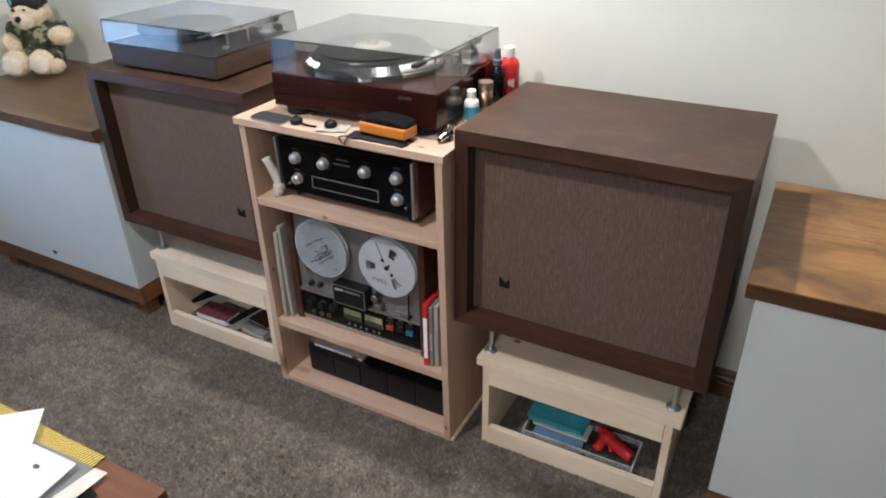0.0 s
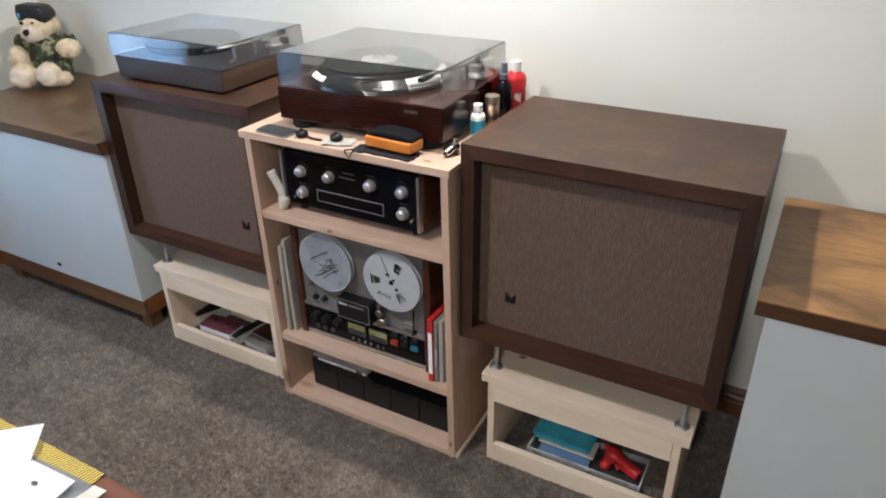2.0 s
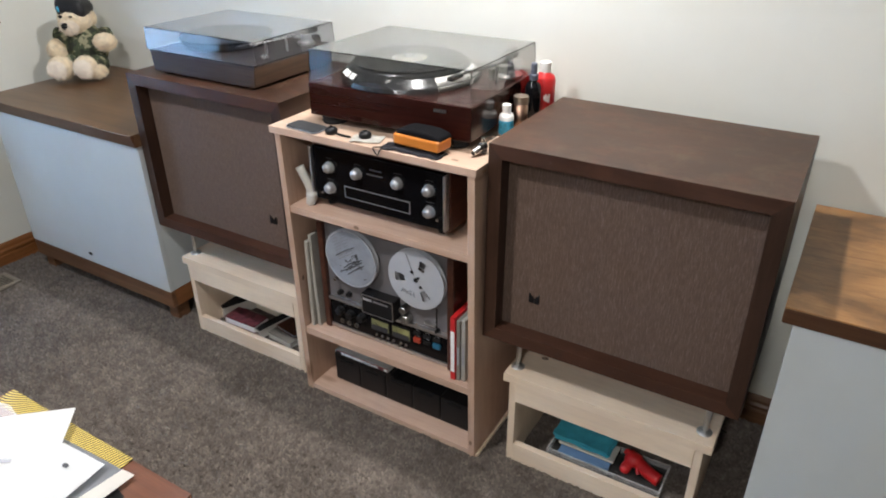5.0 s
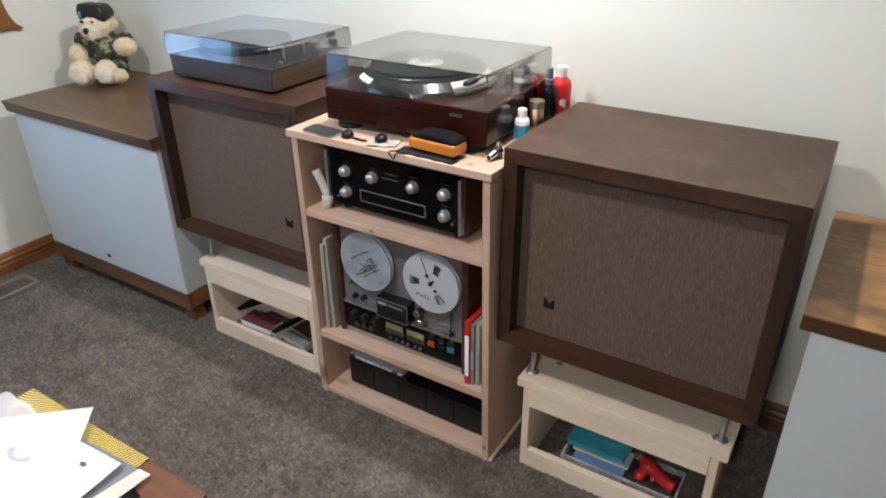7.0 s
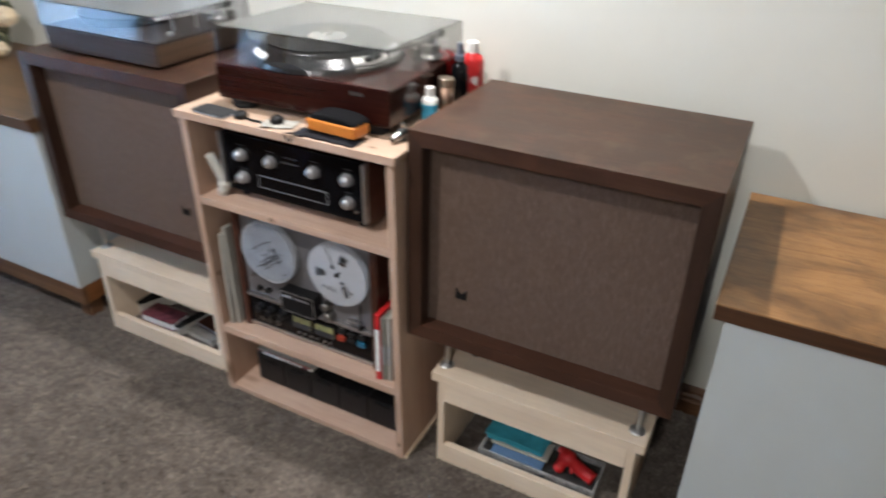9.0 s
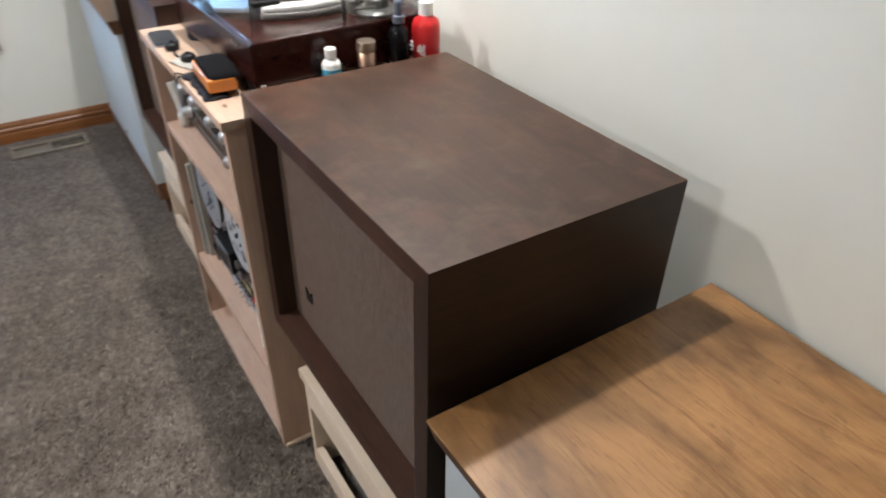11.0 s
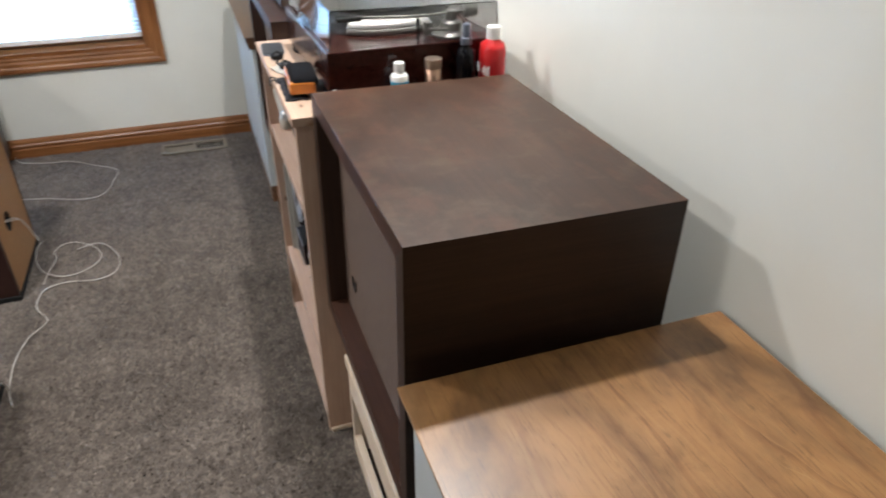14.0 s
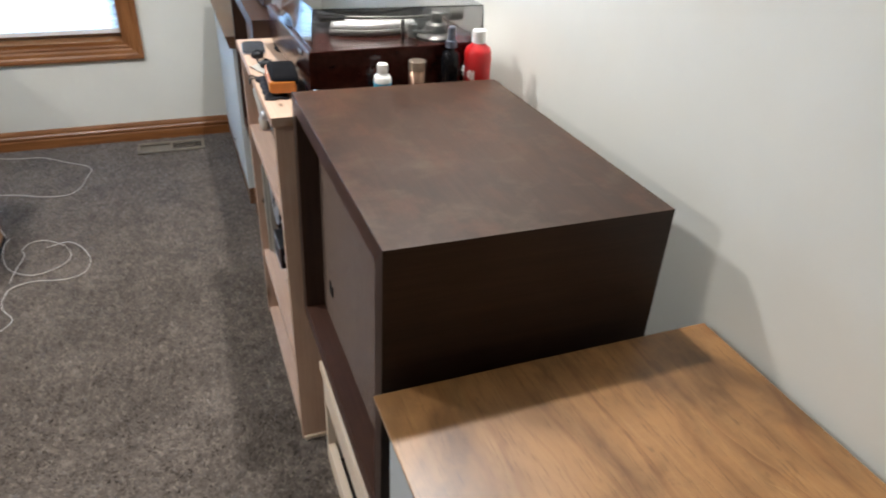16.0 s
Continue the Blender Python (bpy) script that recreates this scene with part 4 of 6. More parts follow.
lab = part("label_sheet", lathe([(0, 0), (0.086, 0), (0.086, 0.0006), (0, 0.0006)], 48, disc_m(-1.130, DY - 0.0244, 0.527)), M_REELLABEL, left, "blue-grey label sheet with faded writing")
# slanted lines of faint print above a dense pen scrawl, in millimetres from the reel's middle
def label_line(u0, v0, u1, v1, r, mat, name, bow=0.0):
    a = Vector((-1.130 + u0 / 900, DY - 0.0250, 0.530 + v0 / 900))
    b = Vector((-1.130 + u1 / 900, DY - 0.0250, 0.530 + v1 / 900))
    mid = (a + b) / 2 + Vector((0, 0, bow / 1000))
    part(name, tube(spline([a, mid, b], 5), r, 5), mat, lab)


rng = random.Random(4)
for i in range(9):
    u, v = -58 + i * 2.5, 48 - i * 7.5
    for k in range(2):
        w = rng.uniform(14, 24)
        label_line(u + k * 27, v + k * 17, u + k * 27 + w, v + k * 17 + w * 0.64, 0.0011, M_REELINK, "print_bar")
for u0, v0, u1, v1, bow in ((-46, -4, 14, 34, 3), (-30, -46, 38, -2, -3), (-10, -50, 44, -10, 2), (-22, -34, 24, -2, 4)):
    label_line(u0, v0, u1, v1, 0.0017, M_PENINK, "pen_scrawl", bow)
for i in range(34):
    u = rng.uniform(-34, 30)
    v = u * 0.62 - 16 + rng.uniform(-16, 16)
    label_line(u, v, u + rng.uniform(-9, 14), v + rng.uniform(-10, 12), 0.0012, M_PENINK, "pen_scrawl", rng.uniform(-6, 6))
label_line(42, -50, 49, -47, 0.0012, M_PENINK, "pen_scrawl", -3)
for i in range(7):
    px, pz = -0.952 + i * 0.0062, 0.483 - i * 0.0008
    turn = [Vector((px + rng.uniform(-0.004, 0.005), DY - 0.0246, pz + rng.uniform(-0.009, 0.009))) for _ in range(4)]
    part("pen_scrawl", tube(spline(turn, 4), 0.0009, 5), M_REELINK, right)

part("tape_leader", rod((-0.912, DY - 0.0248, 0.540), (-0.936, DY - 0.0248, 0.600), 0.0009, 6), M_TAPE, right)
head = part("head_cover", box(-1.090, -0.977, 1.234, DY - 0.0003, 0.368, 0.434, 0.004), M_BLACK, deck, "black head cover with a bright edge")
for a in ((-1.090, -0.977, 0.4300, 0.4325), (-1.090, -0.977, 0.3695, 0.3715)):
    part("edge_line", box(a[0] + 0.003, a[1] - 0.003, 1.2325, 1.236, a[2], a[3]), M_ALU, head)
for xa in (-1.0885, -0.9805):
    part("edge_line", box(xa, xa + 0.002, 1.2325, 1.236, 0.372, 0.4297), M_ALU, head)
part("nameplate", box(-1.082, -1.052, 1.2328, 1.2345, 0.414, 0.4215), M_GREYINK, head)
part("nameplate", box(-1.046, -0.995, 1.2328, 1.2345, 0.4145, 0.421), M_ALU_GREY, head)
for xa in (-1.081, -1.006):
    vu = part("level_meter", box(xa - 0.003, xa + 0.065, DY - 0.007, DY - 0.003, 0.291, 0.336, 0.001), M_BLACK, deck, "level meter with a yellow-green face")
    part("dial", box(xa + 0.001, xa + 0.061, DY - 0.0082, DY - 0.0068, 0.297, 0.331), M_METER, vu)
    part("needle", rod((xa + 0.031, DY - 0.0088, 0.298), (xa + 0.014, DY - 0.0088, 0.322), 0.0006, 6), M_INK, vu)
    part("meter_hood", box(xa + 0.002, xa + 0.060, DY - 0.0090, DY - 0.0080, 0.2965, 0.3125), M_INK, vu)
for kx, kz in ((-1.193, 0.386), (-1.161, 0.388)):
    knob(deck, kx, DY, kz, 0.0085, 0.014, M_BLACK, "small black knob")
for kx, kz in ((-1.196, 0.322), (-1.158, 0.319), (-1.115, 0.322)):
    knob(deck, kx, DY - 0.004, kz, 0.0135, 0.020, M_BLACK, "black knob")
for kx, kz in ((-1.195, 0.282), (-1.168, 0.282), (-1.140, 0.283)):
    part("jack_socket", lathe([(0.0035, 0), (0.0075, 0), (0.0075, 0.005), (0.0035, 0.005)], 20, disc_m(kx, DY - 0.004, kz)), M_DULL, deck, smooth=False)
for kx in (-1.066, -1.045, -1.024, -1.004, -0.978, -0.960):
    sw = part("toggle_switch", lathe([(0, 0), (0.0042, 0), (0.0042, 0.004), (0, 0.004)], 14, disc_m(kx, DY - 0.004, 0.276)), M_ALU, deck)
    part("lever", rod((kx, DY - 0.007, 0.276), (kx, DY - 0.019, 0.271), 0.0018, 10, 0.0026), M_CHROME, sw)
for i, (kx, kz) in enumerate(((-0.918, 0.334), (-0.885, 0.334), (-0.852, 0.334), (-0.918, 0.313), (-0.885, 0.313), (-0.852, 0.315))):
    if i in (3, 5):
        part("record_button" if i == 3 else "play_button", box(kx - 0.012, kx + 0.012, DY - 0.013, DY - 0.004, kz - 0.009, kz + 0.007, 0.002), M_REDBTN if i == 3 else M_BLUEBTN, deck, "red push button" if i == 3 else "blue push button")
    else:
        part("push_button", box(kx - 0.012, kx + 0.012, DY - 0.011, DY - 0.004, kz - 0.006, kz + 0.006, 0.002), M_BLACK_MATT, deck)
    part("key_mark", box(kx - 0.007, kx + 0.007, DY - 0.0048, DY - 0.0036, kz + 0.0088, kz + 0.0104), M_GREYINK, deck)
cap = part("pinch_roller", lathe([(0, 0), (0.014, 0), (0.015, 0.003), (0.015, 0.024), (0.012, 0.027), (0, 0.027)], 28, disc_m(-0.951, DY, 0.378)), M_DARKCHROME, deck, "bright pinch roller", smooth=False)
part("capstan", rod((-0.953, DY, 0.412), (-0.953, DY - 0.030, 0.412), 0.012, 20), M_DARKCHROME, deck, smooth=False)
part("tension_arm", rod((-0.848, DY - 0.012, 0.445), (-0.850, DY - 0.012, 0.366), 0.0022, 8), M_BLACK, deck)
part("tension_pivot", rod((-0.850, DY, 0.368), (-0.850, DY - 0.016, 0.368), 0.005, 14), M_BLACK, deck)
part("tape_guide", box(-0.892, -0.855, DY - 0.012, DY - 0.0002, 0.380, 0.386, 0.002), M_ALU, deck)
part("guide_post", rod((-1.200, DY, 0.435), (-1.200, DY - 0.02, 0.435), 0.005, 14), M_CHROME, deck)

# record and book sleeves on either side of the deck
for i, (xa, th, h, mat, nm) in enumerate(((-1.299, 0.013, 0.300, M_SLEEVE, "yellowed plastic"), (-1.281, 0.011, 0.318, M_SLEEVE, "grey-white"))):
    sl = thing("tape_box", (xa + th / 2, 1.36, 0.246), "flat " + nm + " tape box standing on edge", "tape box", "tape boxes")
    sl.rotation_euler = (0, radians(1.2 - 2.0 * i), 0)
    part("box_shell", box(xa, xa + th, 1.238 + 0.01 * i, 1.46, 0.2465, 0.2465 + h, 0.002), mat, sl)
    part("lid_seam", box(xa + 0.0035, xa + 0.0065, 1.2368 + 0.01 * i, 1.239 + 0.01 * i, 0.25, 0.25 + h - 0.006), M_OFFWHITE, sl)
for i, (xa, th, h, ya, mat, nm) in enumerate(((-0.7885, 0.015, 0.208, 1.232, M_RED, "red and white"), (-0.7715, 0.011, 0.200, 1.236, M_TAUPE, "grey-brown"), (-0.7585, 0.012, 0.203, 1.240, M_SLEEVE, "yellowed"))):
    b = thing("tape_case", (xa + th / 2, 1.34, 0.246), nm + " cardboard tape case standing beside the deck", "tape case", "tape cases")
    part("case_shell", box(xa, xa + th, ya, 1.43, 0.2465, 0.2465 + h, 0.0015), mat, b)
    if i == 0:
        part("spine_label", box(xa + 0.0015, xa + th - 0.0015, ya - 0.0012, ya + 0.001, 0.275, 0.275 + 0.135), M_PAPER, b, "white spine label")
    else:
        part("spine_label", box(xa + 0.002, xa + th - 0.002, ya - 0.001, ya + 0.001, 0.30, 0.36), M_GREYINK, b)

# black bin of cartridges on the lowest shelf, with flat cases on it
bin_ = thing("storage_bin", (-1.02, 1.42, 0.038), "black plastic storage bin full of cassette drawers", "storage bin")
bm = box(-1.258, -0.758, 1.252, 1.57, 0.0385, 0.046, 0.003)
part("base", bm, M_BLACK, bin_)
for i in range(5):
    xa = -1.258 + i * 0.1002
    dr = part("drawer", box(xa + 0.001, xa + 0.099, 1.246, 1.56, 0.0465, 0.138, 0.004), M_BLACK, bin_, "glossy black drawer")
    part("finger_lip", box(xa + 0.025, xa + 0.075, 1.242, 1.2465, 0.122, 0.131, 0.0015), M_BLACK_MATT, dr)
cases = []
for i, (xa, xb, ya, za, mat) in enumerate(((-1.252, -1.020, 1.240, 0.1385, M_BLACK), (-1.245, -1.028, 1.236, 0.1525, M_BLACK), (-1.240, -1.034, 1.231, 0.1645, M_SLEEVE))):
    cs = thing("disc_case", ((xa + xb) / 2, 1.34, za), ("flat black case", "flat glossy black case", "flat case with a printed white spine")[i] + " lying on the bin", "disc case", "disc cases")
    cases.append(cs)
    part("shell", box(xa, xb, ya, ya + 0.125, za, za + (0.0135, 0.0115, 0.012)[i], 0.0015), mat, cs)
    if i == 2:
        for u0, u1, m in ((0.003, 0.022, M_INK), (0.025, 0.036, M_PAPER), (0.040, 0.064, M_PAPER), (0.068, 0.100, M_PAPER), (0.104, 0.165, M_PAPER), (0.169, 0.188, M_PINK), (0.191, 0.203, M_PAPER)):
            part("spine_print", box(xa + u0, xa + u1, ya - 0.0008, ya + 0.001, za + 0.0008, za + 0.0096), m, cs)
        part("spine_edge", box(xa + 0.003, xb - 0.003, ya - 0.0008, ya + 0.001, za + 0.0100, za + 0.0117), M_REDBTN, cs, "thin red line along the spine")
        for k in range(9):
            part("print_bar", box(xa + 0.108 + k * 0.006, xa + 0.1115 + k * 0.006, ya - 0.0012, ya - 0.0006, za + 0.0035, za + 0.0070), M_INK, cs)

for ob in (bin_, *cases):
    ob.location += Vector((0.007, 0.030, -0.016))


# ---- turntables ----
def lid(parent, x0, x1, y0, y1, z0, z1, mat, t=0.003, skew=0.0, draft=0.0032, drop=0.0):
    """A dust cover: five thin plates with softened edges, open below."""
    b = bmesh.new()
    vs = bmesh.ops.create_cube(b, size=1.0, matrix=Matrix.LocRotScale(((x0 + x1) / 2, (y0 + y1) / 2, (z0 + z1) / 2), None, (x1 - x0, y1 - y0, z1 - z0)))
    bmesh.ops.bevel(b, geom=[e for e in b.edges if max(v.co.z for v in e.verts) > z1 - 1e-4 or abs(e.verts[0].co.z - e.verts[1].co.z) > 0.01], offset=0.0035, segments=3, affect="EDGES", profile=0.6)
    cx, cy = (x0 + x1) / 2, (y0 + y1) / 2
    for v in b.verts:
        k = 0.0032 * (v.co.z - z0) / (z1 - z0)
        v.co.x += k if v.co.x < cx else -k
        v.co.y += k * draft / 0.0032 if v.co.y < cy else -k
        v.co.z -= drop * (v.co.y - y0) / (y1 - y0) * (v.co.z - z0) / (z1 - z0)
        if v.co.x < cx:
            v.co.y -= skew
    low = [f for f in b.faces if f.normal.z < -0.9]
    bmesh.ops.delete(b, geom=low, context="FACES")
    inner = bmesh.ops.solidify(b, geom=b.faces[:], thickness=t)
    bmesh.ops.recalc_face_normals(b, faces=b.faces)
    return part("dust_cover", b, mat, parent, "clear smoked dust cover, closed", shadow=False)


def record(parent, x, y, z, r, mat_label):
    prof = [(0.0036, 0), (r - 0.002, 0), (r, 0.0008), (r - 0.002, 0.0017), (0.0036, 0.0016)]
    rec = part("record", lathe(prof, 72, Matrix.Translation((x, y, z))), M_FACE, parent, "black vinyl record", smooth=False)
    part("record_label", lathe([(0.0036, 0), (0.050, 0), (0.050, 0.0004), (0.0036, 0.0004)], 48, Matrix.Translation((x, y, z + 0.0018))), mat_label, rec)
    return rec


tt = thing("turntable", (-1.0225, 1.50, 0.900), "dark mahogany direct-drive turntable under a closed smoked cover", "turntable", "turntables")
X0, X1, Y0, Y1 = -1.270, -0.780, 1.300, 1.706
part("plinth", box(X0, X1, Y0, Y1, 0.922, 1.009, 0.003), M_MAHOG, tt, "polished mahogany plinth")
for fx in (X0 + 0.055, X1 - 0.055):
    for fy in (Y0 + 0.036, Y1 - 0.06):
        part("foot", lathe([(0, 0), (0.033, 0), (0.036, 0.006), (0.033, 0.012), (0.036, 0.016), (0.036, 0.0217), (0, 0.0217)], 28, Matrix.Translation((fx, fy, 0.9002))), M_RUBBER, tt, "black rubber foot")
CX, CY = -1.066, 1.489
sur = part("motor_surround", lathe([(0, 0), (0.190, 0), (0.192, 0.0015), (0.1885, 0.0115), (0.187, 0.0130), (0.1650, 0.0308), (0.1630, 0.0314), (0.1605, 0.0305), (0.1600, 0.012), (0, 0.012)], 90, Matrix.Translation((CX, CY, 1.0095))), M_GLOSS, tt, "glossy black bevelled ring round the platter", smooth=False)
# bevel and side of one plate; the side's shade is put into its grey
for prof, mat, words in (([(0.1862, 0.0142), (0.1655, 0.0309)], M_RIM, "pale silver plate along the bevel of the ring"), ([(0.1925, 0.0016), (0.1890, 0.0116), (0.1874, 0.0132)], M_RIM_SHADE, "side of the silver plate, its shade in the colour")):
    b = lathe(prof, 120, Matrix.Translation((CX, CY, 1.0095)))
    bmesh.ops.delete(b, geom=[f for f in b.faces if not -37 < math.degrees(math.atan2(f.calc_center_median().y - CY, f.calc_center_median().x - CX)) < 30], context="FACES")
    ext = bmesh.ops.extrude_face_region(b, geom=b.faces[:])
    for v in [g for g in ext["geom"] if isinstance(g, bmesh.types.BMVert)]:
        v.co += (v.co - Vector((CX, CY, 0.90))).normalized() * 0.0014
    bmesh.ops.recalc_face_normals(b, faces=b.faces)
    part("rim_plate", b, mat, sur, words, smooth=True)
for k in range(3):
    a = radians(226 + k * 9.2)
    slope = Matrix.Translation((CX + 0.1735 * math.cos(a), CY + 0.1735 * math.sin(a), 1.0318)) @ Matrix.Rotation(a + radians(90), 4, "Z") @ Matrix.Rotation(radians(39), 4, "X")
    part("push_key", prism([(-0.0105, -0.0085), (0.0105, -0.0085), (0.0105, 0.0085), (-0.0105, 0.0085)], 0.004, slope, bevel=0.0008), M_WHITE, sur, "white push key")
a = radians(-77)
slope = Matrix.Translation((CX + 0.170 * math.cos(a), CY + 0.170 * math.sin(a), 1.0350)) @ Matrix.Rotation(a + radians(90), 4, "Z") @ Matrix.Rotation(radians(39), 4, "X")
part("strobe_window", lathe([(0, 0), (0.0048, 0), (0.0048, 0.003), (0.003, 0.004), (0, 0.004)], 16, slope), M_CHROME, sur)
plat = part("platter", lathe([(0, 0), (0.150, 0), (0.1575, 0.003), (0.1575, 0.024), (0.1555, 0.0275), (0.150, 0.0285), (0, 0.028)], 90, Matrix.Translation((CX, CY, 1.0218))), M_DARKMETAL, tt, "dark metal platter", smooth=False)
part("mat", lathe([(0.004, 0), (0.146, 0), (0.146, 0.003), (0.004, 0.003)], 64, Matrix.Translation((CX, CY, 1.0505))), M_RUBBER, plat)
record(tt, CX, CY, 1.0538, 0.150, M_LABEL)
part("record_weight", lathe([(0, 0), (0.016, 0), (0.017, 0.004), (0.012, 0.012), (0.013, 0.020), (0.008, 0.023), (0, 0.023)], 28, Matrix.Translation((CX, CY, 1.0562))), M_CHROME, tt, "bright spindle weight", smooth=False)
TX, TY = -0.835, 1.605
arm = part("tonearm_base", lathe([(0, 0), (0.046, 0), (0.047, 0.006), (0.040, 0.011), (0.026, 0.013), (0.024, 0.030), (0.018, 0.034), (0, 0.034)], 36, Matrix.Translation((TX, TY, 1.0095))), M_DULL, tt, "grey metal tonearm base")
part("bearing", rod((TX, TY, 1.042), (TX, TY, 1.066), 0.013, 20), M_DULL, arm)
part("arm_tube", tube(spline([(TX - 0.002, TY + 0.03, 1.060), (TX, TY, 1.060), (TX + 0.012, TY - 0.07, 1.060), (TX - 0.002, TY - 0.15, 1.060), (TX - 0.022, TY - 0.205, 1.059)], 8), 0.0034, 12), M_DULL, arm, smooth=True)
part("counterweight", rod((TX - 0.003, TY + 0.028, 1.060), (TX - 0.004, TY + 0.062, 1.060), 0.015, 24), M_DULL, arm)
part("head_shell", box(TX - 0.034, TX - 0.016, TY - 0.262, TY - 0.206, 1.052, 1.062, 0.003), M_BLACK, arm, "black cartridge shell")
part("arm_rest", rod((TX + 0.014, TY - 0.085, 1.0096), (TX + 0.014, TY - 0.085, 1.056), 0.004, 12), M_BLACK, arm)
part("cue_lever", rod((TX + 0.03, TY - 0.02, 1.03), (TX + 0.038, TY - 0.07, 1.036), 0.003, 10), M_DULL, arm)
part("lift_knob", rod((TX - 0.015, TY - 0.05, 1.0096), (TX - 0.015, TY - 0.05, 1.040), 0.011, 20), M_DULL, arm)
lid(tt, X0 - 0.006, X1 - 0.004, Y0 + 0.007, Y1 - 0.004, 1.0098, 1.0935, M_LID, skew=-0.005, draft=0.0075, drop=0.007)
plate = part("nameplate", box(-0.884, -0.844, Y0 - 0.0012, Y0 + 0.001, 0.9850, 0.9965), M_MAHOG, tt, "small nameplate with silver bars")
for k in range(5):
    part("letter_bar", box(-0.8820 + k * 0.0074, -0.8764 + k * 0.0074, Y0 - 0.0018, Y0 - 0.0010, 0.9868, 0.9948), M_DARKCHROME, plate)

tt.rotation_euler = (0, 0, radians(1.6))

t1 = thing("turntable", (-1.69, 1.49, 0.948), "wood-grain turntable under a closed clear cover on the loudspeaker", "turntable", "turntables")
A0, A1, B0, B1 = -1.914, -1.475, 1.309, 1.655
bm = box(A0, A1, B0, B1, 0.957, 1.016, 0.002)
for v in bm.verts:
    if v.co.z < 0.99:
        v.co.x += 0.006 if v.co.x < -1.69 else -0.006
part("plinth", bm, M_VINYL, t1, "walnut-print plinth")
# thin added ends in a lighter copy; light on them is in the colour
for xa in (A0, A1 - 0.0004):
    k = 0.0062 if xa == A0 else -0.0062
    b = box(xa - 0.0006, xa + 0.001, B0 + 0.004, B1 - 0.004, 0.960, 1.0135)
    for v in b.verts:
        v.co.x += k * (1.016 - v.co.z) / 0.063
    part("end_veneer", b, M_VINYL_LIT, t1, "lighter brown wood-print end, its light in the colour")
part("deck_plate", box(A0 - 0.001, A1 + 0.001, B0 - 0.001, B1, 1.0163, 1.0215, 0.001), M_DECK, t1, "dark brown deck plate")
for fx in (A0 + 0.05, A1 - 0.05):
    for fy in (B0 + 0.04, B1 - 0.05):
        part("foot", lathe([(0, 0), (0.020, 0), (0.022, 0.0067), (0, 0.0067)], 22, Matrix.Translation((fx, fy, 0.9502))), M_RUBBER, t1)
DX, DYY = -1.764, 1.490
p1 = part("platter", lathe([(0, 0), (0.128, 0), (0.134, 0.004), (0.138, 0.020), (0.136, 0.0235), (0, 0.0235)], 80, Matrix.Translation((DX, DYY, 1.0225))), M_DARKMETAL, t1, "dark metal platter")
part("mat", lathe([(0.004, 0), (0.144, 0), (0.145, 0.002), (0.143, 0.004), (0.004, 0.004)], 60, Matrix.Translation((DX, DYY, 1.0463))), M_RUBBER, p1)
part("spindle", rod((DX, DYY, 1.046), (DX, DYY, 1.058), 0.0035, 12), M_CHROME, t1)
ta = part("tonearm_base", lathe([(0, 0), (0.026, 0), (0.027, 0.008), (0.016, 0.012), (0.014, 0.030), (0, 0.032)], 28, Matrix.Translation((-1.535, 1.60, 1.022))), M_ALU, t1, "silver tonearm base")
part("bearing", rod((-1.535, 1.60, 1.048), (-1.535, 1.60, 1.072), 0.010, 18), M_CHROME, ta)
part("arm_tube", tube(spline([(-1.535, 1.62, 1.062), (-1.535, 1.60, 1.062), (-1.527, 1.50, 1.060), (-1.545, 1.42, 1.058), (-1.560, 1.385, 1.056)], 7), 0.004, 10), M_CHROME, ta, smooth=True)
part("counterweight", rod((-1.535, 1.618, 1.062), (-1.536, 1.650, 1.062), 0.012, 20), M_BLACK, ta)
part("head_shell", box(-1.573, -1.555, 1.345, 1.386, 1.050, 1.060, 0.002), M_BLACK, ta)
part("arm_rest", rod((-1.523, 1.50, 1.0217), (-1.523, 1.50, 1.056), 0.004, 12), M_ALU, t1)
part("cue_post", rod((-1.550, 1.44, 1.0217), (-1.550, 1.44, 1.052), 0.0045, 12), M_ALU, t1)
part("speed_knob", lathe([(0, 0), (0.014, 0), (0.013, 0.008), (0, 0.009)], 24, Matrix.Translation((-1.515, 1.395, 1.0217))), M_CHROME, t1)
lid(t1, A0 - 0.012, A1 + 0.014, B0 - 0.003, B1 + 0.002, 1.0220, 1.088, M_LID_LIGHT)
for hx in (A0 + 0.07, A1 - 0.07):
    part("hinge", box(hx - 0.015, hx + 0.015, B1 + 0.0025, B1 + 0.012, 1.00, 1.04, 0.002), M_BLACK, t1)


# ---- bottles on the rack beside the turntable ----
def bottle(x, y, profile, mat, label, bands=(), cap=None, cap_mat=None, cap_name="cap"):
    b = thing("bottle", (x, y, 0.900), label, "bottle", "bottles on the rack")
    body = part("body", lathe(profile, 32, Matrix.Translation((x, y, 0.9003))), mat, b, smooth=True)
    for r, z0, z1, m in bands:
        part("wrap_label", lathe([(r, z0), (r + 0.0005, z0), (r + 0.0005, z1), (r, z1)], 32, Matrix.Translation((x, y, 0.9003))), m, body)
    if cap:
        part(cap_name, lathe(cap, 28, Matrix.Translation((x, y, 0.9003))), cap_mat, b)
    return b


def rib_cap(r, z0, z1):
    return [(0, z0), (r, z0), (r, z0 + 0.001), (r * 0.96, z0 + 0.0016), (r, z0 + 0.0022), (r, z1 - 0.002), (r * 0.9, z1), (0, z1)]


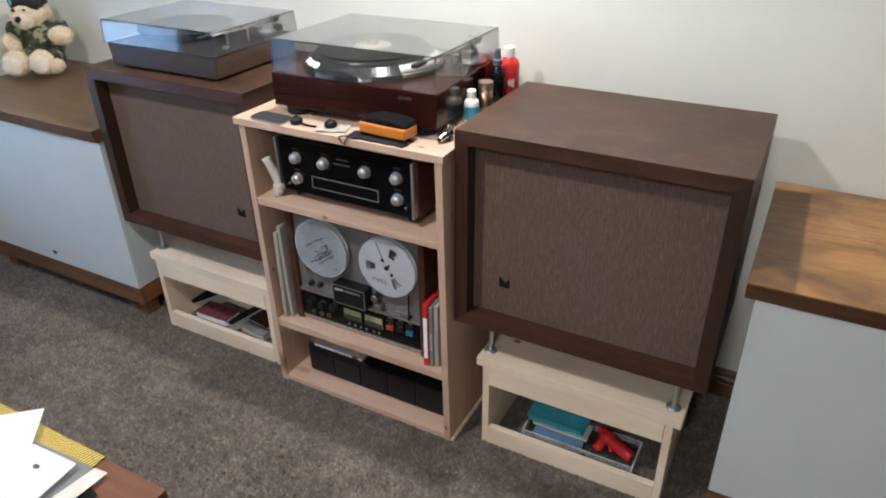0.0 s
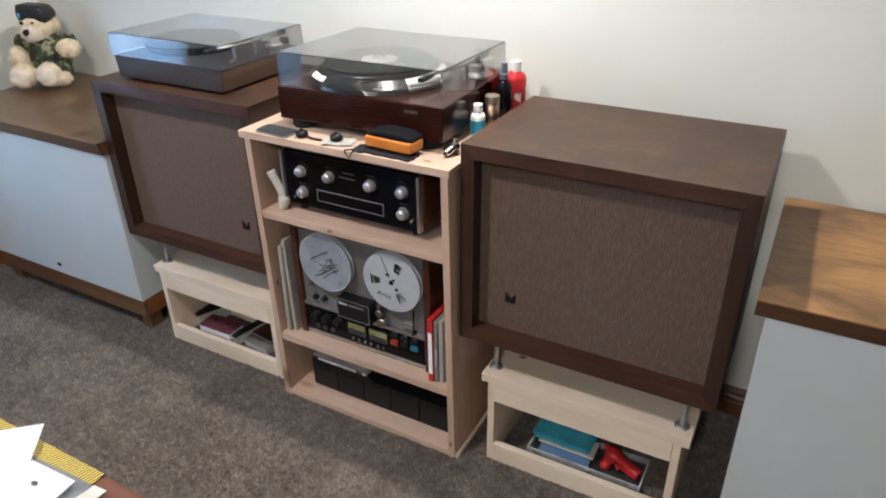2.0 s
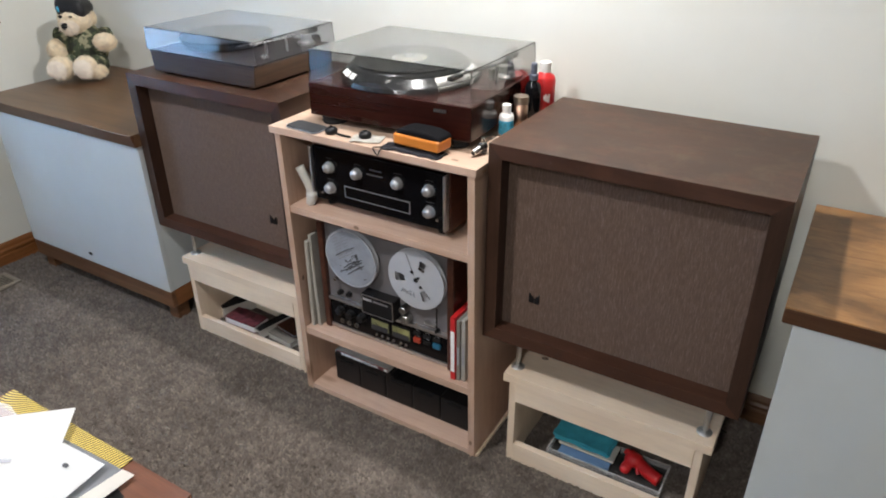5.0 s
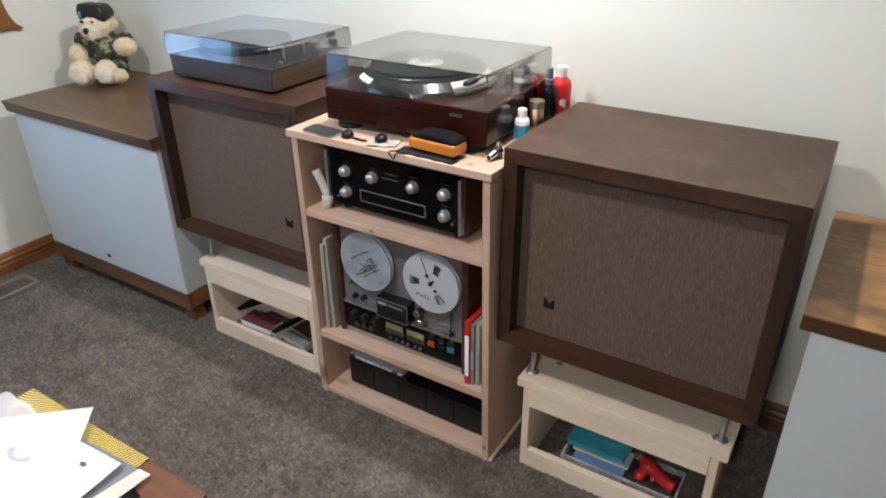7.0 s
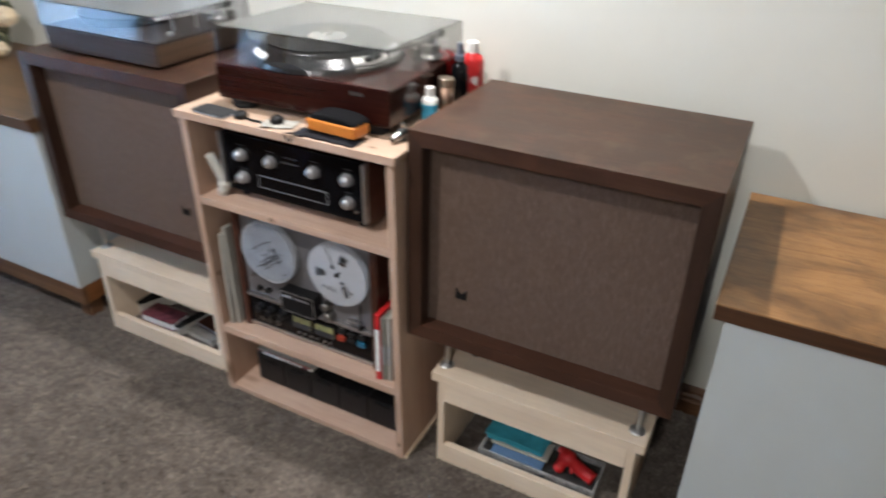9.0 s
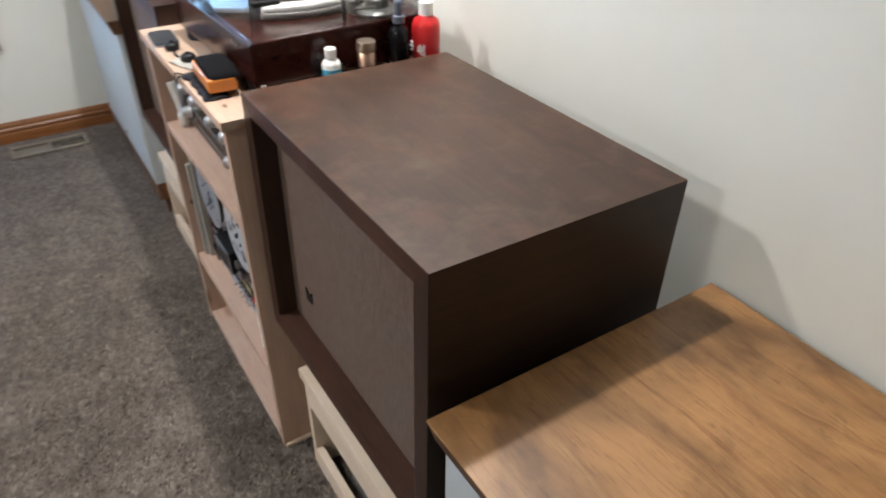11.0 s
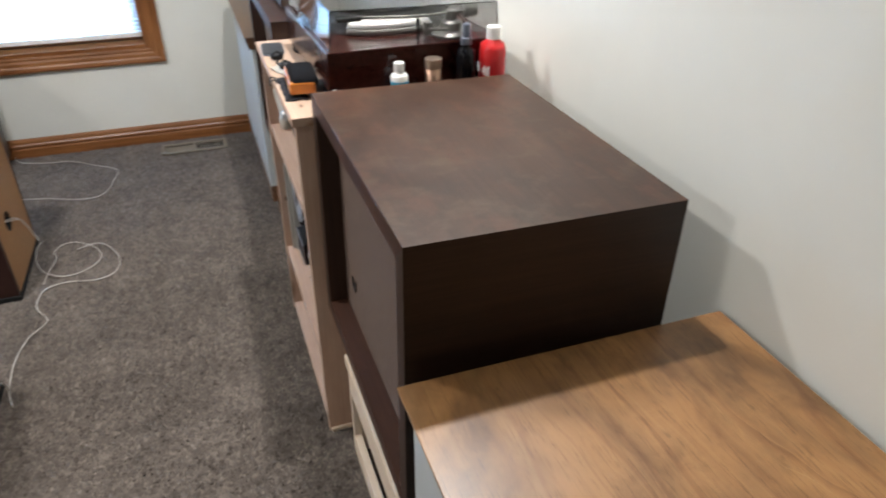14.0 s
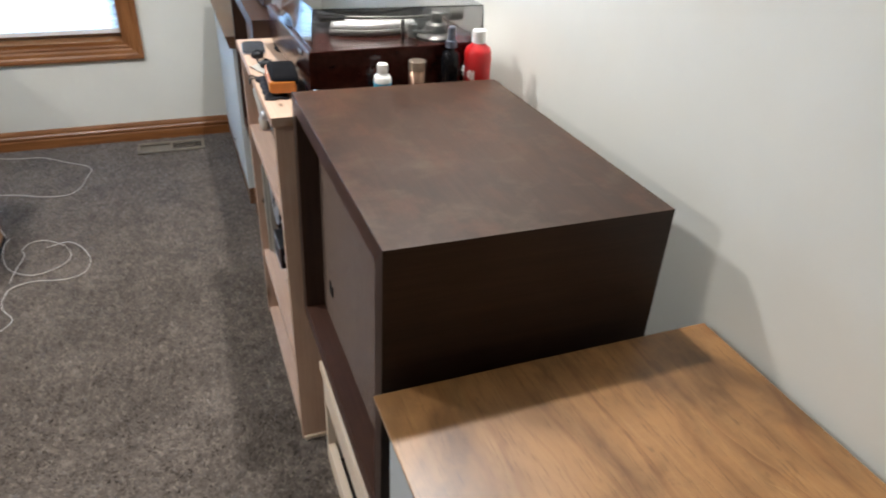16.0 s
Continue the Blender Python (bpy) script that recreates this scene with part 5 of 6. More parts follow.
bottle(-0.755, 1.460, [(0, 0), (0.0175, 0), (0.019, 0.002), (0.019, 0.050), (0.016, 0.057), (0.009, 0.061), (0.009, 0.064), (0, 0.064)], M_WHITE, "small white bottle with a teal label", [(0.0191, 0.006, 0.042, M_TEAL)], rib_cap(0.0115, 0.0642, 0.082), M_WHITE)
bottle(-0.752, 1.538, [(0, 0), (0.017, 0), (0.0185, 0.002), (0.0185, 0.064), (0, 0.064)], M_COPPER, "copper-coloured metal canister with a screw top", (), [(0, 0.0643), (0.0195, 0.0643), (0.0195, 0.083), (0.0185, 0.0845), (0, 0.0845)], M_PALECAP)
bottle(-0.754, 1.616, [(0, 0), (0.020, 0), (0.0215, 0.002), (0.0215, 0.086), (0.018, 0.098), (0.010, 0.104), (0.010, 0.108), (0, 0.108)], M_INKBLACK, "slim black spray bottle with white lettering bars", (), [(0, 0.1083), (0.0125, 0.1083), (0.0125, 0.122), (0.0085, 0.124), (0.0085, 0.150), (0.007, 0.153), (0, 0.153)], M_PUMP, "spray_head")
rb = bottle(-0.748, 1.678, [(0, 0), (0.028, 0), (0.030, 0.003), (0.030, 0.096), (0.026, 0.107), (0.016, 0.113), (0.015, 0.117), (0, 0.117)], M_RED, "red plastic bottle with a white ribbed cap", (), rib_cap(0.0152, 0.1173, 0.144), M_WHITE)
for k in range(4):
    a = radians(-38 - k * 9)
    q = box(-0.0005, 0.0005, -0.0016, 0.0016, 0.036 + 0.003 * k, 0.062 - 0.004 * (k % 2), 0.0002)
    bmesh.ops.transform(q, matrix=Matrix.Translation((-0.748 + 0.0302 * math.cos(a), 1.678 + 0.0302 * math.sin(a), 0.900)) @ Matrix.Rotation(a, 4, "Z"), verts=q.verts)
    part("print_bar", q, M_PAPER, rb)
for k, (dz, w) in enumerate(((0.060, 0.010), (0.052, 0.014), (0.044, 0.007))):
    part("print_bar", box(-0.748 - w / 2 - 0.008, -0.748 + w / 2 - 0.008, 1.678 - 0.0305, 1.678 - 0.0255, 0.900 + dz, 0.904 + dz), M_PAPER, rb)

# ---- small things along the front of the rack's top ----
ZT = 0.9003
w = thing("glasses_pouch", (-1.238, 1.244, 0.900), "flat black soft pouch lying on the rack", "pouch")
def rounded(x0, x1, y0, y1, r, n=6):
    pts = []
    for cx, cy, a0 in ((x1 - r, y1 - r, 0), (x0 + r, y1 - r, 90), (x0 + r, y0 + r, 180), (x1 - r, y0 + r, 270)):
        pts += [(cx + r * math.cos(radians(a0 + 90 * k / n)), cy + r * math.sin(radians(a0 + 90 * k / n))) for k in range(n + 1)]
    return pts


m = Matrix.Translation((-1.239, 1.244, ZT)) @ Matrix.Rotation(radians(-4), 4, "Z")
part("pouch_body", prism(rounded(-0.055, 0.055, -0.028, 0.028, 0.013), 0.007, m, bevel=0.002), M_POUCH, w)
ring = [m @ Vector((p[0], p[1], 0.0035)) for p in rounded(-0.0555, 0.0555, -0.0285, 0.0285, 0.0135)]
part("seam", tube(ring + ring[:1], 0.0011, 6), M_GREYPAPER, w, "grey stitched seam")
tag = box(-0.068, -0.054, -0.012, 0.010, 0.0, 0.0015, 0.0004)
bmesh.ops.transform(tag, matrix=m, verts=tag.verts)
part("tag", tag, M_OFFWHITE, w, "small white tag")
for i, (px, py) in enumerate(((-1.155, 1.244), (-1.051, 1.252))):
    up = 0.004 if i else 0.0
    if i:
        nap = bmesh.new()
        bmesh.ops.create_grid(nap, x_segments=24, y_segments=16, size=0.5, matrix=Matrix.Translation((-1.044, 1.250, ZT + 0.0035)) @ Matrix.Rotation(0.35, 4, "Z") @ Matrix.Diagonal((0.082, 0.05, 1, 1)))
        for v in nap.verts:
            v.co.z += 0.0035 * noise.noise(v.co * 60)
        v.co += noise.noise_vector(v.co * 45) * 0.003
        bmesh.ops.solidify(nap, geom=nap.faces[:], thickness=0.0012)
        solid("paper_packet", nap, M_SLEEVE, "creased grey-white paper packet under a black cap", "paper packet", at=(-1.044, 1.250, ZT))
    kn = thing("black_cap", (px, py, 0.900), "round shiny black cap" + (" resting on the paper packet" if i else " lying on the rack"), "cap", "black caps")
    part("cap_body", lathe([(0, 0), (0.013, 0), (0.0165, 0.004), (0.0165, 0.011), (0.013, 0.016), (0.006, 0.0185), (0, 0.019)], 30, Matrix.Translation((px, py, ZT + up))), M_BLACK, kn, smooth=True)
    part("flat_top", lathe([(0, 0), (0.005, 0), (0.005, 0.0012), (0, 0.0012)], 18, Matrix.Translation((px, py, ZT + up + 0.0188))), M_FACE, kn)
solid("small_strap", tube(spline([(-1.135, 1.242, ZT + 0.003), (-1.113, 1.239, ZT + 0.003), (-1.090, 1.240, ZT + 0.003)], 5), 0.003, 8), M_BLACK_MATT, "short black strap lying on the rack", "strap", at=(-1.113, 1.24, ZT))
nap = bmesh.new()
bmesh.ops.create_grid(nap, x_segments=40, y_segments=14, size=0.5, matrix=Matrix.Translation((-0.898, 1.242, ZT + 0.0075)) @ Matrix.Diagonal((0.166, 0.050, 1, 1)))
for v in nap.verts:
    edge = max(abs(v.co.x + 0.898) / 0.083, abs(v.co.y - 1.242) / 0.025)
    v.co.z -= 0.004 * edge ** 6
    v.co += noise.noise_vector(v.co * 48) * 0.0055 * (0.3 + 0.7 * edge)
bmesh.ops.solidify(nap, geom=nap.faces[:], thickness=0.0045)
po = solid("cloth_pouch", nap, M_NAVY, "crumpled black cloth pouch under the orange brush", "pouch", smooth=True, at=(-0.92, 1.25, ZT))
part("draw_cord", tube(spline([(-0.960, 1.224, ZT + 0.006), (-0.980, 1.216, ZT + 0.004), (-0.993, 1.206, ZT + 0.003), (-0.987, 1.2025, ZT - 0.006), (-0.977, 1.2025, ZT - 0.012), (-0.971, 1.206, ZT + 0.002), (-0.955, 1.222, ZT + 0.005)], 6), 0.0018, 7), M_BLACK, po)
br = thing("record_brush", (-0.892, 1.268, 0.910), "orange leather record brush with a black velvet pad", "record brush")
m = Matrix.Translation((-0.885, 1.256, ZT + 0.0115)) @ Matrix.Rotation(radians(-3.5), 4, "Z")
bm = box(-0.068, 0.069, -0.025, 0.034, 0, 0.029, 0.008, seg=4)
bmesh.ops.transform(bm, matrix=m, verts=bm.verts)
part("handle", bm, M_ORANGE, br, "orange leather body", smooth=False)
bm = box(-0.067, 0.068, -0.021, 0.040, 0.018, 0.044, 0.011, seg=5)
bmesh.ops.subdivide_edges(bm, edges=[e for e in bm.edges if abs(e.verts[0].co.x - e.verts[1].co.x) > 0.05], cuts=14, use_grid_fill=True)
for v in bm.verts:
    v.co.z -= 0.013 * abs((v.co.x - 0.002) / 0.070) ** 3 * (v.co.z > 0.028)
bmesh.ops.transform(bm, matrix=m, verts=bm.verts)
part("velvet_pad", bm, M_VELVET, br, "black velvet pad", smooth=True)
st = thing("metal_fitting", (-0.745, 1.28, 0.900), "small bright metal fitting lying on the rack", "fitting")
part("barrel", rod((-0.753, 1.281, ZT + 0.0088), (-0.7465, 1.304, ZT + 0.016), 0.0088, 18), M_CHROME, st)
part("bore", rod((-0.7537, 1.2788, ZT + 0.0081), (-0.7529, 1.2812, ZT + 0.0088), 0.0055, 14), M_BLACK, st)
part("body", rod((-0.7464, 1.3045, ZT + 0.0162), (-0.742, 1.320, ZT + 0.021), 0.0118, 20), M_DARKMETAL, st, "dark metal body")
part("stem", rod((-0.7440, 1.3130, ZT + 0.030), (-0.7440, 1.3130, ZT + 0.040), 0.0050, 14), M_CHROME, st)
part("flat", box(-0.752, -0.734, 1.306, 1.320, ZT, ZT + 0.0105, 0.002), M_DARKMETAL, st)


# ---- teddy bear in the corner ----
def teddy_bear(at):
    """One mesh of seated teddy forms: fur, camouflage suit, dark beret."""
    b = bmesh.new()
    x, y, z = 0.0, 0.0, 0.0

    def add(mat, c, s, rot=(0, 0, 0), sub=5):
        n = len(b.faces)
        ball(c, s, rot, sub, b)
        b.faces.ensure_lookup_table()
        for f in b.faces[n:]:
            f.material_index = mat

    add(1, (0, 0, 0.105), (0.078, 0.068, 0.098))              # body in its suit
    add(0, (-0.014, -0.018, 0.214), (0.061, 0.060, 0.058))    # head, turned a little aside
    add(5, (-0.018, -0.072, 0.196), (0.034, 0.031, 0.027))    # pale muzzle
    add(3, (-0.023, -0.098, 0.203), (0.0145, 0.010, 0.0120), sub=3)
    for ex, ey in ((-0.004, -0.076), (-0.044, -0.070)):
        add(3, (ex, ey, 0.235), (0.0055, 0.005, 0.006), sub=2)
    for ex in (-0.066, 0.040):
        add(0, (ex, 0.004, 0.218), (0.020, 0.014, 0.024))
    for s in (-1, 1):
        add(1, (s * 0.080, -0.012, 0.140), (0.034, 0.034, 0.046), (0, s * 28, 0))
        add(1, (s * 0.048, -0.050, 0.045), (0.042, 0.060, 0.042), (0, 0, s * 12))
    add(0, (-0.098, -0.050, 0.104), (0.032, 0.040, 0.042))
    add(0, (0.098, -0.056, 0.134), (0.041, 0.040, 0.033))
    add(0, (-0.072, -0.108, 0.046), (0.047, 0.040, 0.046), (0, 20, 0))
    add(0, (0.026, -0.112, 0.048), (0.043, 0.040, 0.044), (0, 24, 0))
    add(0, (0.058, -0.094, 0.030), (0.036, 0.034, 0.028))
    for px, pz in ((-0.074, 0.046), (0.026, 0.048)):          # pale soles
        add(5, (px, -0.144, pz), (0.036, 0.010, 0.036), sub=4)
    add(4, (-0.050, -0.060, 0.262), (0.006, 0.007, 0.012), sub=3)
    n = len(b.faces)
    cap = box(-0.068, 0.046, -0.064, 0.050, 0.226, 0.296, 0.030, seg=6)
    for v in cap.verts:
        v.co.z += 0.10 * (0.0 - v.co.x) - 0.18 * max(0.0, v.co.y)
        if v.co.z > 0.27:
            v.co.x = -0.011 + (v.co.x + 0.011) * 0.97
    merge(b, cap)
    b.faces.ensure_lookup_table()
    for f in b.faces[n:]:
        f.material_index = 2
    for v in b.verts:
        v.co += noise.noise_vector(v.co * 55) * 0.0035 + noise.noise_vector(v.co * 210) * 0.0024
    rs = random.Random(7)
    b.normal_update()
    for f in [f for f in b.faces if f.material_index in (0, 5)]:
        if rs.random() < 0.22:
            c, n = f.calc_center_median(), f.normal
            side = n.orthogonal().normalized() * 0.0011
            tip = c + n * rs.uniform(0.004, 0.008) + Vector((rs.uniform(-1, 1), rs.uniform(-1, 1), rs.uniform(-1.4, 0.4))) * 0.003
            b.faces.new((b.verts.new(c - side), b.verts.new(c + side), b.verts.new(tip))).material_index = f.material_index
    lowest = min(v.co.z for v in b.verts)
    for v in b.verts:
        v.co.z -= lowest
    ob = solid("teddy_bear", b, [M_FUR, M_CAMO, M_BERET, M_BLACK, M_TEAL, M_SOLE], "cream teddy bear in camouflage clothes and a dark beret", "teddy bear", smooth=True)
    ob.location = at
    ob.rotation_euler = (0, 0, radians(34))
    ob.scale = (1.02, 1.02, 1.02)
    return ob


teddy_bear((-2.785, 1.655, 0.7503))

# ---- odds and ends in the stands ----
SZ = 0.0085
tray = thing("plastic_tray", (-0.35, 1.37, 0.0085), "clear plastic case lying in the stand", "plastic case")
bm = box(-0.518, -0.194, 1.3225, 1.425, SZ, SZ + 0.006, 0.0015)
for a in ((-0.518, -0.194, 1.318, 1.3222), (-0.518, -0.194, 1.4252, 1.4295), (-0.518, -0.5138, 1.3225, 1.4249), (-0.1982, -0.194, 1.3225, 1.4249)):
    box(a[0], a[1], a[2], a[3], SZ, SZ + 0.036, 0.001, bm=bm)
    # a rolled lip along the top of each wall
    box(a[0] - 0.0005, a[1] + 0.0005, a[2] - 0.0005, a[3] + 0.0005, SZ + 0.0362, SZ + 0.0385, 0.0008, bm=bm)
part("case_shell", bm, M_CLEARCASE, tray, shadow=False)
part("dark_lining", box(-0.511, -0.201, 1.3245, 1.423, SZ + 0.0063, SZ + 0.024, 0.001), M_LINING, tray)
part("barcode_label", box(-0.338, -0.326, 1.3166, 1.3178, SZ + 0.014, SZ + 0.030), M_INK, tray)
part("dark_label", box(-0.345, -0.250, 1.3166, 1.3178, SZ + 0.004, SZ + 0.012), M_INK, tray)


def folded_cloth(name, x0, x1, y0, y1, z, layers, mat, label):
    c = thing(name, ((x0 + x1) / 2, (y0 + y1) / 2, z), label, "cloth", "folded cloths")
    for k in range(layers):
        b = bmesh.new()
        bmesh.ops.create_grid(b, x_segments=30, y_segments=20, size=0.5, matrix=Matrix.Translation(((x0 + x1) / 2 + 0.004 * math.sin(k * 2.1), (y0 + y1) / 2 + 0.003 * math.cos(k * 1.7), z + 0.004 + 0.008 * k)) @ Matrix.Diagonal((x1 - x0, y1 - y0, 1, 1)))
        for v in b.verts:
            v.co += noise.noise_vector(v.co * 30 + Vector((0, 0, k))) * 0.005
        bmesh.ops.solidify(b, geom=b.faces[:], thickness=0.006)
        bmesh.ops.recalc_face_normals(b, faces=b.faces)
        part("fold", b, mat, c, smooth=False)
    return c


folded_cloth("folded_cloth", -0.490, -0.345, 1.326, 1.410, SZ + 0.0265, 2, M_BLUECLOTH, "blue-grey folded cloth lying in the plastic case")
folded_cloth("folded_cloth", -0.512, -0.350, 1.352, 1.424, SZ + 0.052, 3, M_TEALCLOTH, "teal folded cloth on the other cloth")
note = thing("note_pad", (-0.355, 1.35, SZ + 0.027), "thin cream paper pad between the two cloths", "note pad")
part("pages", box(-0.495, -0.334, 1.349, 1.412, SZ + 0.0435, SZ + 0.0485, 0.001), M_CREAM, note)
part("cover", box(-0.4955, -0.3335, 1.3485, 1.4125, SZ + 0.0487, SZ + 0.0500), M_OFFWHITE, note)
gun = thing("spray_trigger", (-0.25, 1.35, SZ + 0.0265), "red plastic trigger handle lying in the case", "trigger handle")
bm = tube(spline([(-0.301, 1.392, SZ + 0.058), (-0.288, 1.386, SZ + 0.056), (-0.262, 1.374, SZ + 0.050), (-0.235, 1.363, SZ + 0.046), (-0.207, 1.354, SZ + 0.043)], 6), 0.0178, 16)
ball((-0.286, 1.382, SZ + 0.055), (0.026, 0.023, 0.021), bm=bm)
tube(spline([(-0.290, 1.384, SZ + 0.054), (-0.296, 1.368, SZ + 0.047), (-0.300, 1.355, SZ + 0.040)], 5), 0.0150, 14, bm)
ball((-0.300, 1.354, SZ + 0.040), (0.0150, 0.0150, 0.0150), bm=bm)
part("body", bm, M_RED, gun, smooth=True)
part("lever", tube(spline([(-0.276, 1.372, SZ + 0.052), (-0.268, 1.356, SZ + 0.046), (-0.262, 1.350, SZ + 0.040)], 6), 0.005, 10), M_RED, gun, smooth=True)
part("nose", rod((-0.300, 1.393, SZ + 0.058), (-0.314, 1.400, SZ + 0.061), 0.010, 16), M_RED, gun)


def book(x0, y0, w, d, z, th, turn, cover, label, pages=M_CREAM):
    b = thing("book", (x0, y0, z), label, "book", "books in the stand")
    m = Matrix.Translation((x0, y0, z)) @ Matrix.Rotation(radians(turn), 4, "Z")
    for nm, a, mat in (("page_block", (-w / 2 + 0.003, w / 2, -d / 2 + 0.002, d / 2 - 0.002, 0.0022, th - 0.0022, 0.001), pages),
                       ("cover", (-w / 2, w / 2 + 0.002, -d / 2, d / 2, th - 0.002, th, 0.0006), cover), ("cover", (-w / 2, w / 2 + 0.002, -d / 2, d / 2, 0, 0.002, 0.0006), cover)):
        q = box(*a)
        bmesh.ops.transform(q, matrix=m, verts=q.verts)
        part(nm, q, mat, b)
    return b


book(-1.733, 1.372, 0.160, 0.106, SZ, 0.022, 2, M_TAUPE, "grey-brown paperback lying in the stand", M_CREAM)
book(-1.736, 1.352, 0.146, 0.074, SZ + 0.0222, 0.028, 1, M_PINK, "plum-coloured paperback on the grey one", M_PAPER)
book(-1.640, 1.398, 0.030, 0.150, SZ, 0.040, -12, M_BLACK_MATT, "narrow black-covered book lying in the stand", M_OFFWHITE)
book(-1.560, 1.396, 0.118, 0.116, SZ, 0.026, -6, M_TAUPE, "grey-brown card-bound book lying in the stand", M_OFFWHITE)
book(-1.556, 1.414, 0.100, 0.086, SZ + 0.0262, 0.014, -10, M_CASE, "brown booklet on the card-bound book", M_GREYPAPER)
book(-1.852, 1.420, 0.056, 0.130, SZ, 0.050, -24, M_BLACK_MATT, "thick dark book beside the side board", M_OFFWHITE)
book(-1.735, 1.520, 0.20, 0.12, SZ, 0.064, -3, M_CASE, "thick brown book at the back of the stand", M_CREAM)


# ---- bare loudspeaker cabinets on the carpet ----
def bare_cabinet(x0, x1, y0, y1, h, hole_x, label, droop=0.0):
    c = thing("bare_speaker_cabinet", ((x0 + x1) / 2, (y0 + y1) / 2, 0), label, "speaker cabinet", "bare speaker cabinets")
    part("base", box(x0 - 0.004, x1 + 0.004, y0, y1 + 0.004, 0.0, 0.022, 0.003), M_BLACK_MATT, c, "black base strip")
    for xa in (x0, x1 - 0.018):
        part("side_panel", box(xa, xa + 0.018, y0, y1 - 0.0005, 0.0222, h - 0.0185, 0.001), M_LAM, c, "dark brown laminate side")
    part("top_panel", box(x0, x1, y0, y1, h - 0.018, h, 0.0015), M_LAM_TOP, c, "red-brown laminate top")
    # baffle of raw board with a bored hole
    b = bmesh.new()
    n, r = 40, 0.036
    zc = 0.235
    xa, xb, za, zb = x0 + 0.0183, x1 - 0.0183, 0.0224, h - 0.0187
    ring, outer = [], []
    for i in range(n):
        a = 2 * math.pi * i / n
        ca, sa = math.cos(a), math.sin(a)
        ring.append((hole_x + r * ca, zc + r * sa))
        k = min(((xb - hole_x) if ca > 0 else (hole_x - xa)) / max(abs(ca), 1e-6), ((zb - zc) if sa > 0 else (zc - za)) / max(abs(sa), 1e-6))
        outer.append((hole_x + k * ca, zc + k * sa))
    sheets = []
    for yy in (y1, y1 - 0.018):
        sheets.append(([b.verts.new((p, yy, q)) for p, q in ring], [b.verts.new((p, yy, q)) for p, q in outer]))
    (f1, o1), (f2, o2) = sheets
    corner = [b.verts.new((p, yy, q)) for yy in (y1, y1 - 0.018) for p, q in ((xb, zb), (xa, zb), (xa, za), (xb, za))]
    for i in range(n):
        j = (i + 1) % n
        b.faces.new((f1[i], f1[j], o1[j], o1[i]))
        b.faces.new((f2[j], f2[i], o2[i], o2[j]))
        b.faces.new((f1[j], f1[i], f2[i], f2[j]))
        (p1, q1), (p2, q2) = outer[i], outer[j]
        if abs(p1 - p2) > 1e-5 and abs(q1 - q2) > 1e-5:
            ci = min(range(4), key=lambda s: abs(corner[s].co.x - (p1 + p2) / 2) + abs(corner[s].co.z - (q1 + q2) / 2))
            b.faces.new((o1[i], o1[j], corner[ci]))
            b.faces.new((o2[j], o2[i], corner[ci + 4]))
    bmesh.ops.recalc_face_normals(b, faces=b.faces)
    part("baffle", b, M_CHIP, c, "raw particle-board baffle with a bored hole")
    part("back_panel", box(x0 + 0.0183, x1 - 0.0183, y0 + 0.001, y0 + 0.018, 0.0224, h - 0.0187), M_CHIP, c)
    # lining coloured dark, as shade inside the bored hole
    part("port_lining", lathe([(0.0345, 0), (0.0358, 0), (0.0358, 0.05), (0.0345, 0.05)], 32, disc_m(hole_x, y1 - 0.0005, zc) @ Matrix.Rotation(radians(180), 4, "X") @ Matrix.Diagonal((1, 1, -1, 1))), M_DARK, c, "port lining, the shade inside put into its colour")
    wool = ball((hole_x, y1 - 0.050, zc - 0.012), (0.034, 0.03, 0.022), sub=3)
    part("damping_wool", roughen(wool, 0.006, 60), M_WOOL, c, "grey damping wool")
    for k in range(2):
        drop = droop + 0.012 * k
        part("loose_wire", tube(spline([(hole_x - 0.012, y1 - 0.03, zc - 0.012), (hole_x - 0.030, y1 + 0.010, zc - 0.006 - 0.008 * k), (hole_x - 0.056, y1 + 0.026 + 0.004 * k, zc - 0.018 - 0.2 * drop), (hole_x - 0.074, y1 + 0.028 + 0.3 * droop, zc - 0.036 - drop)], 6), 0.0015, 6), M_CABLE, c)
    return c


bare_cabinet(-2.085, -1.660, -0.08, 0.326, 0.682, -1.82, "bare speaker cabinet of raw board and dark laminate on the carpet", 0.085)
bare_cabinet(-1.188, -0.716, -0.08, 0.342, 0.682, -0.945, "bare speaker cabinet of raw board with papers on its top")

# plastic sheet and a card disc on the far cabinet
b = bmesh.new()
bmesh.ops.create_grid(b, x_segments=56, y_segments=48, size=0.5, matrix=Matrix.Translation((-1.872, 0.178, 0.690)) @ Matrix.Diagonal((0.425, 0.42, 1, 1)))
for v in b.verts:
    px, py = v.co.x + 1.6555, v.co.y - 0.3305
    if v.co.x < -1.735 - 0.4 * abs(py):
        v.co.y, py = min(v.co.y, 0.326), min(py, 0.0)
    over = max(px, py, 0.0)
    v.co.z += (0.004 * noise.noise(v.co * 16) + 0.0025 * noise.noise(v.co * 50)) * (over < 0.004)
    if over > 0.0:
        k = 1.0 + 0.5 * noise.noise(v.co * 22)
        v.co.z -= over * 0.95 * k
        v.co.x -= 0.85 * max(px, 0.0)
        v.co.y -= 0.85 * max(py, 0.0)
bmesh.ops.solidify(b, geom=b.faces[:], thickness=0.003)
solid("plastic_sheet", b, M_SHEET, "crumpled white plastic sheet on the bare cabinet", "plastic sheet", at=(-1.885, 0.165, 0.683))
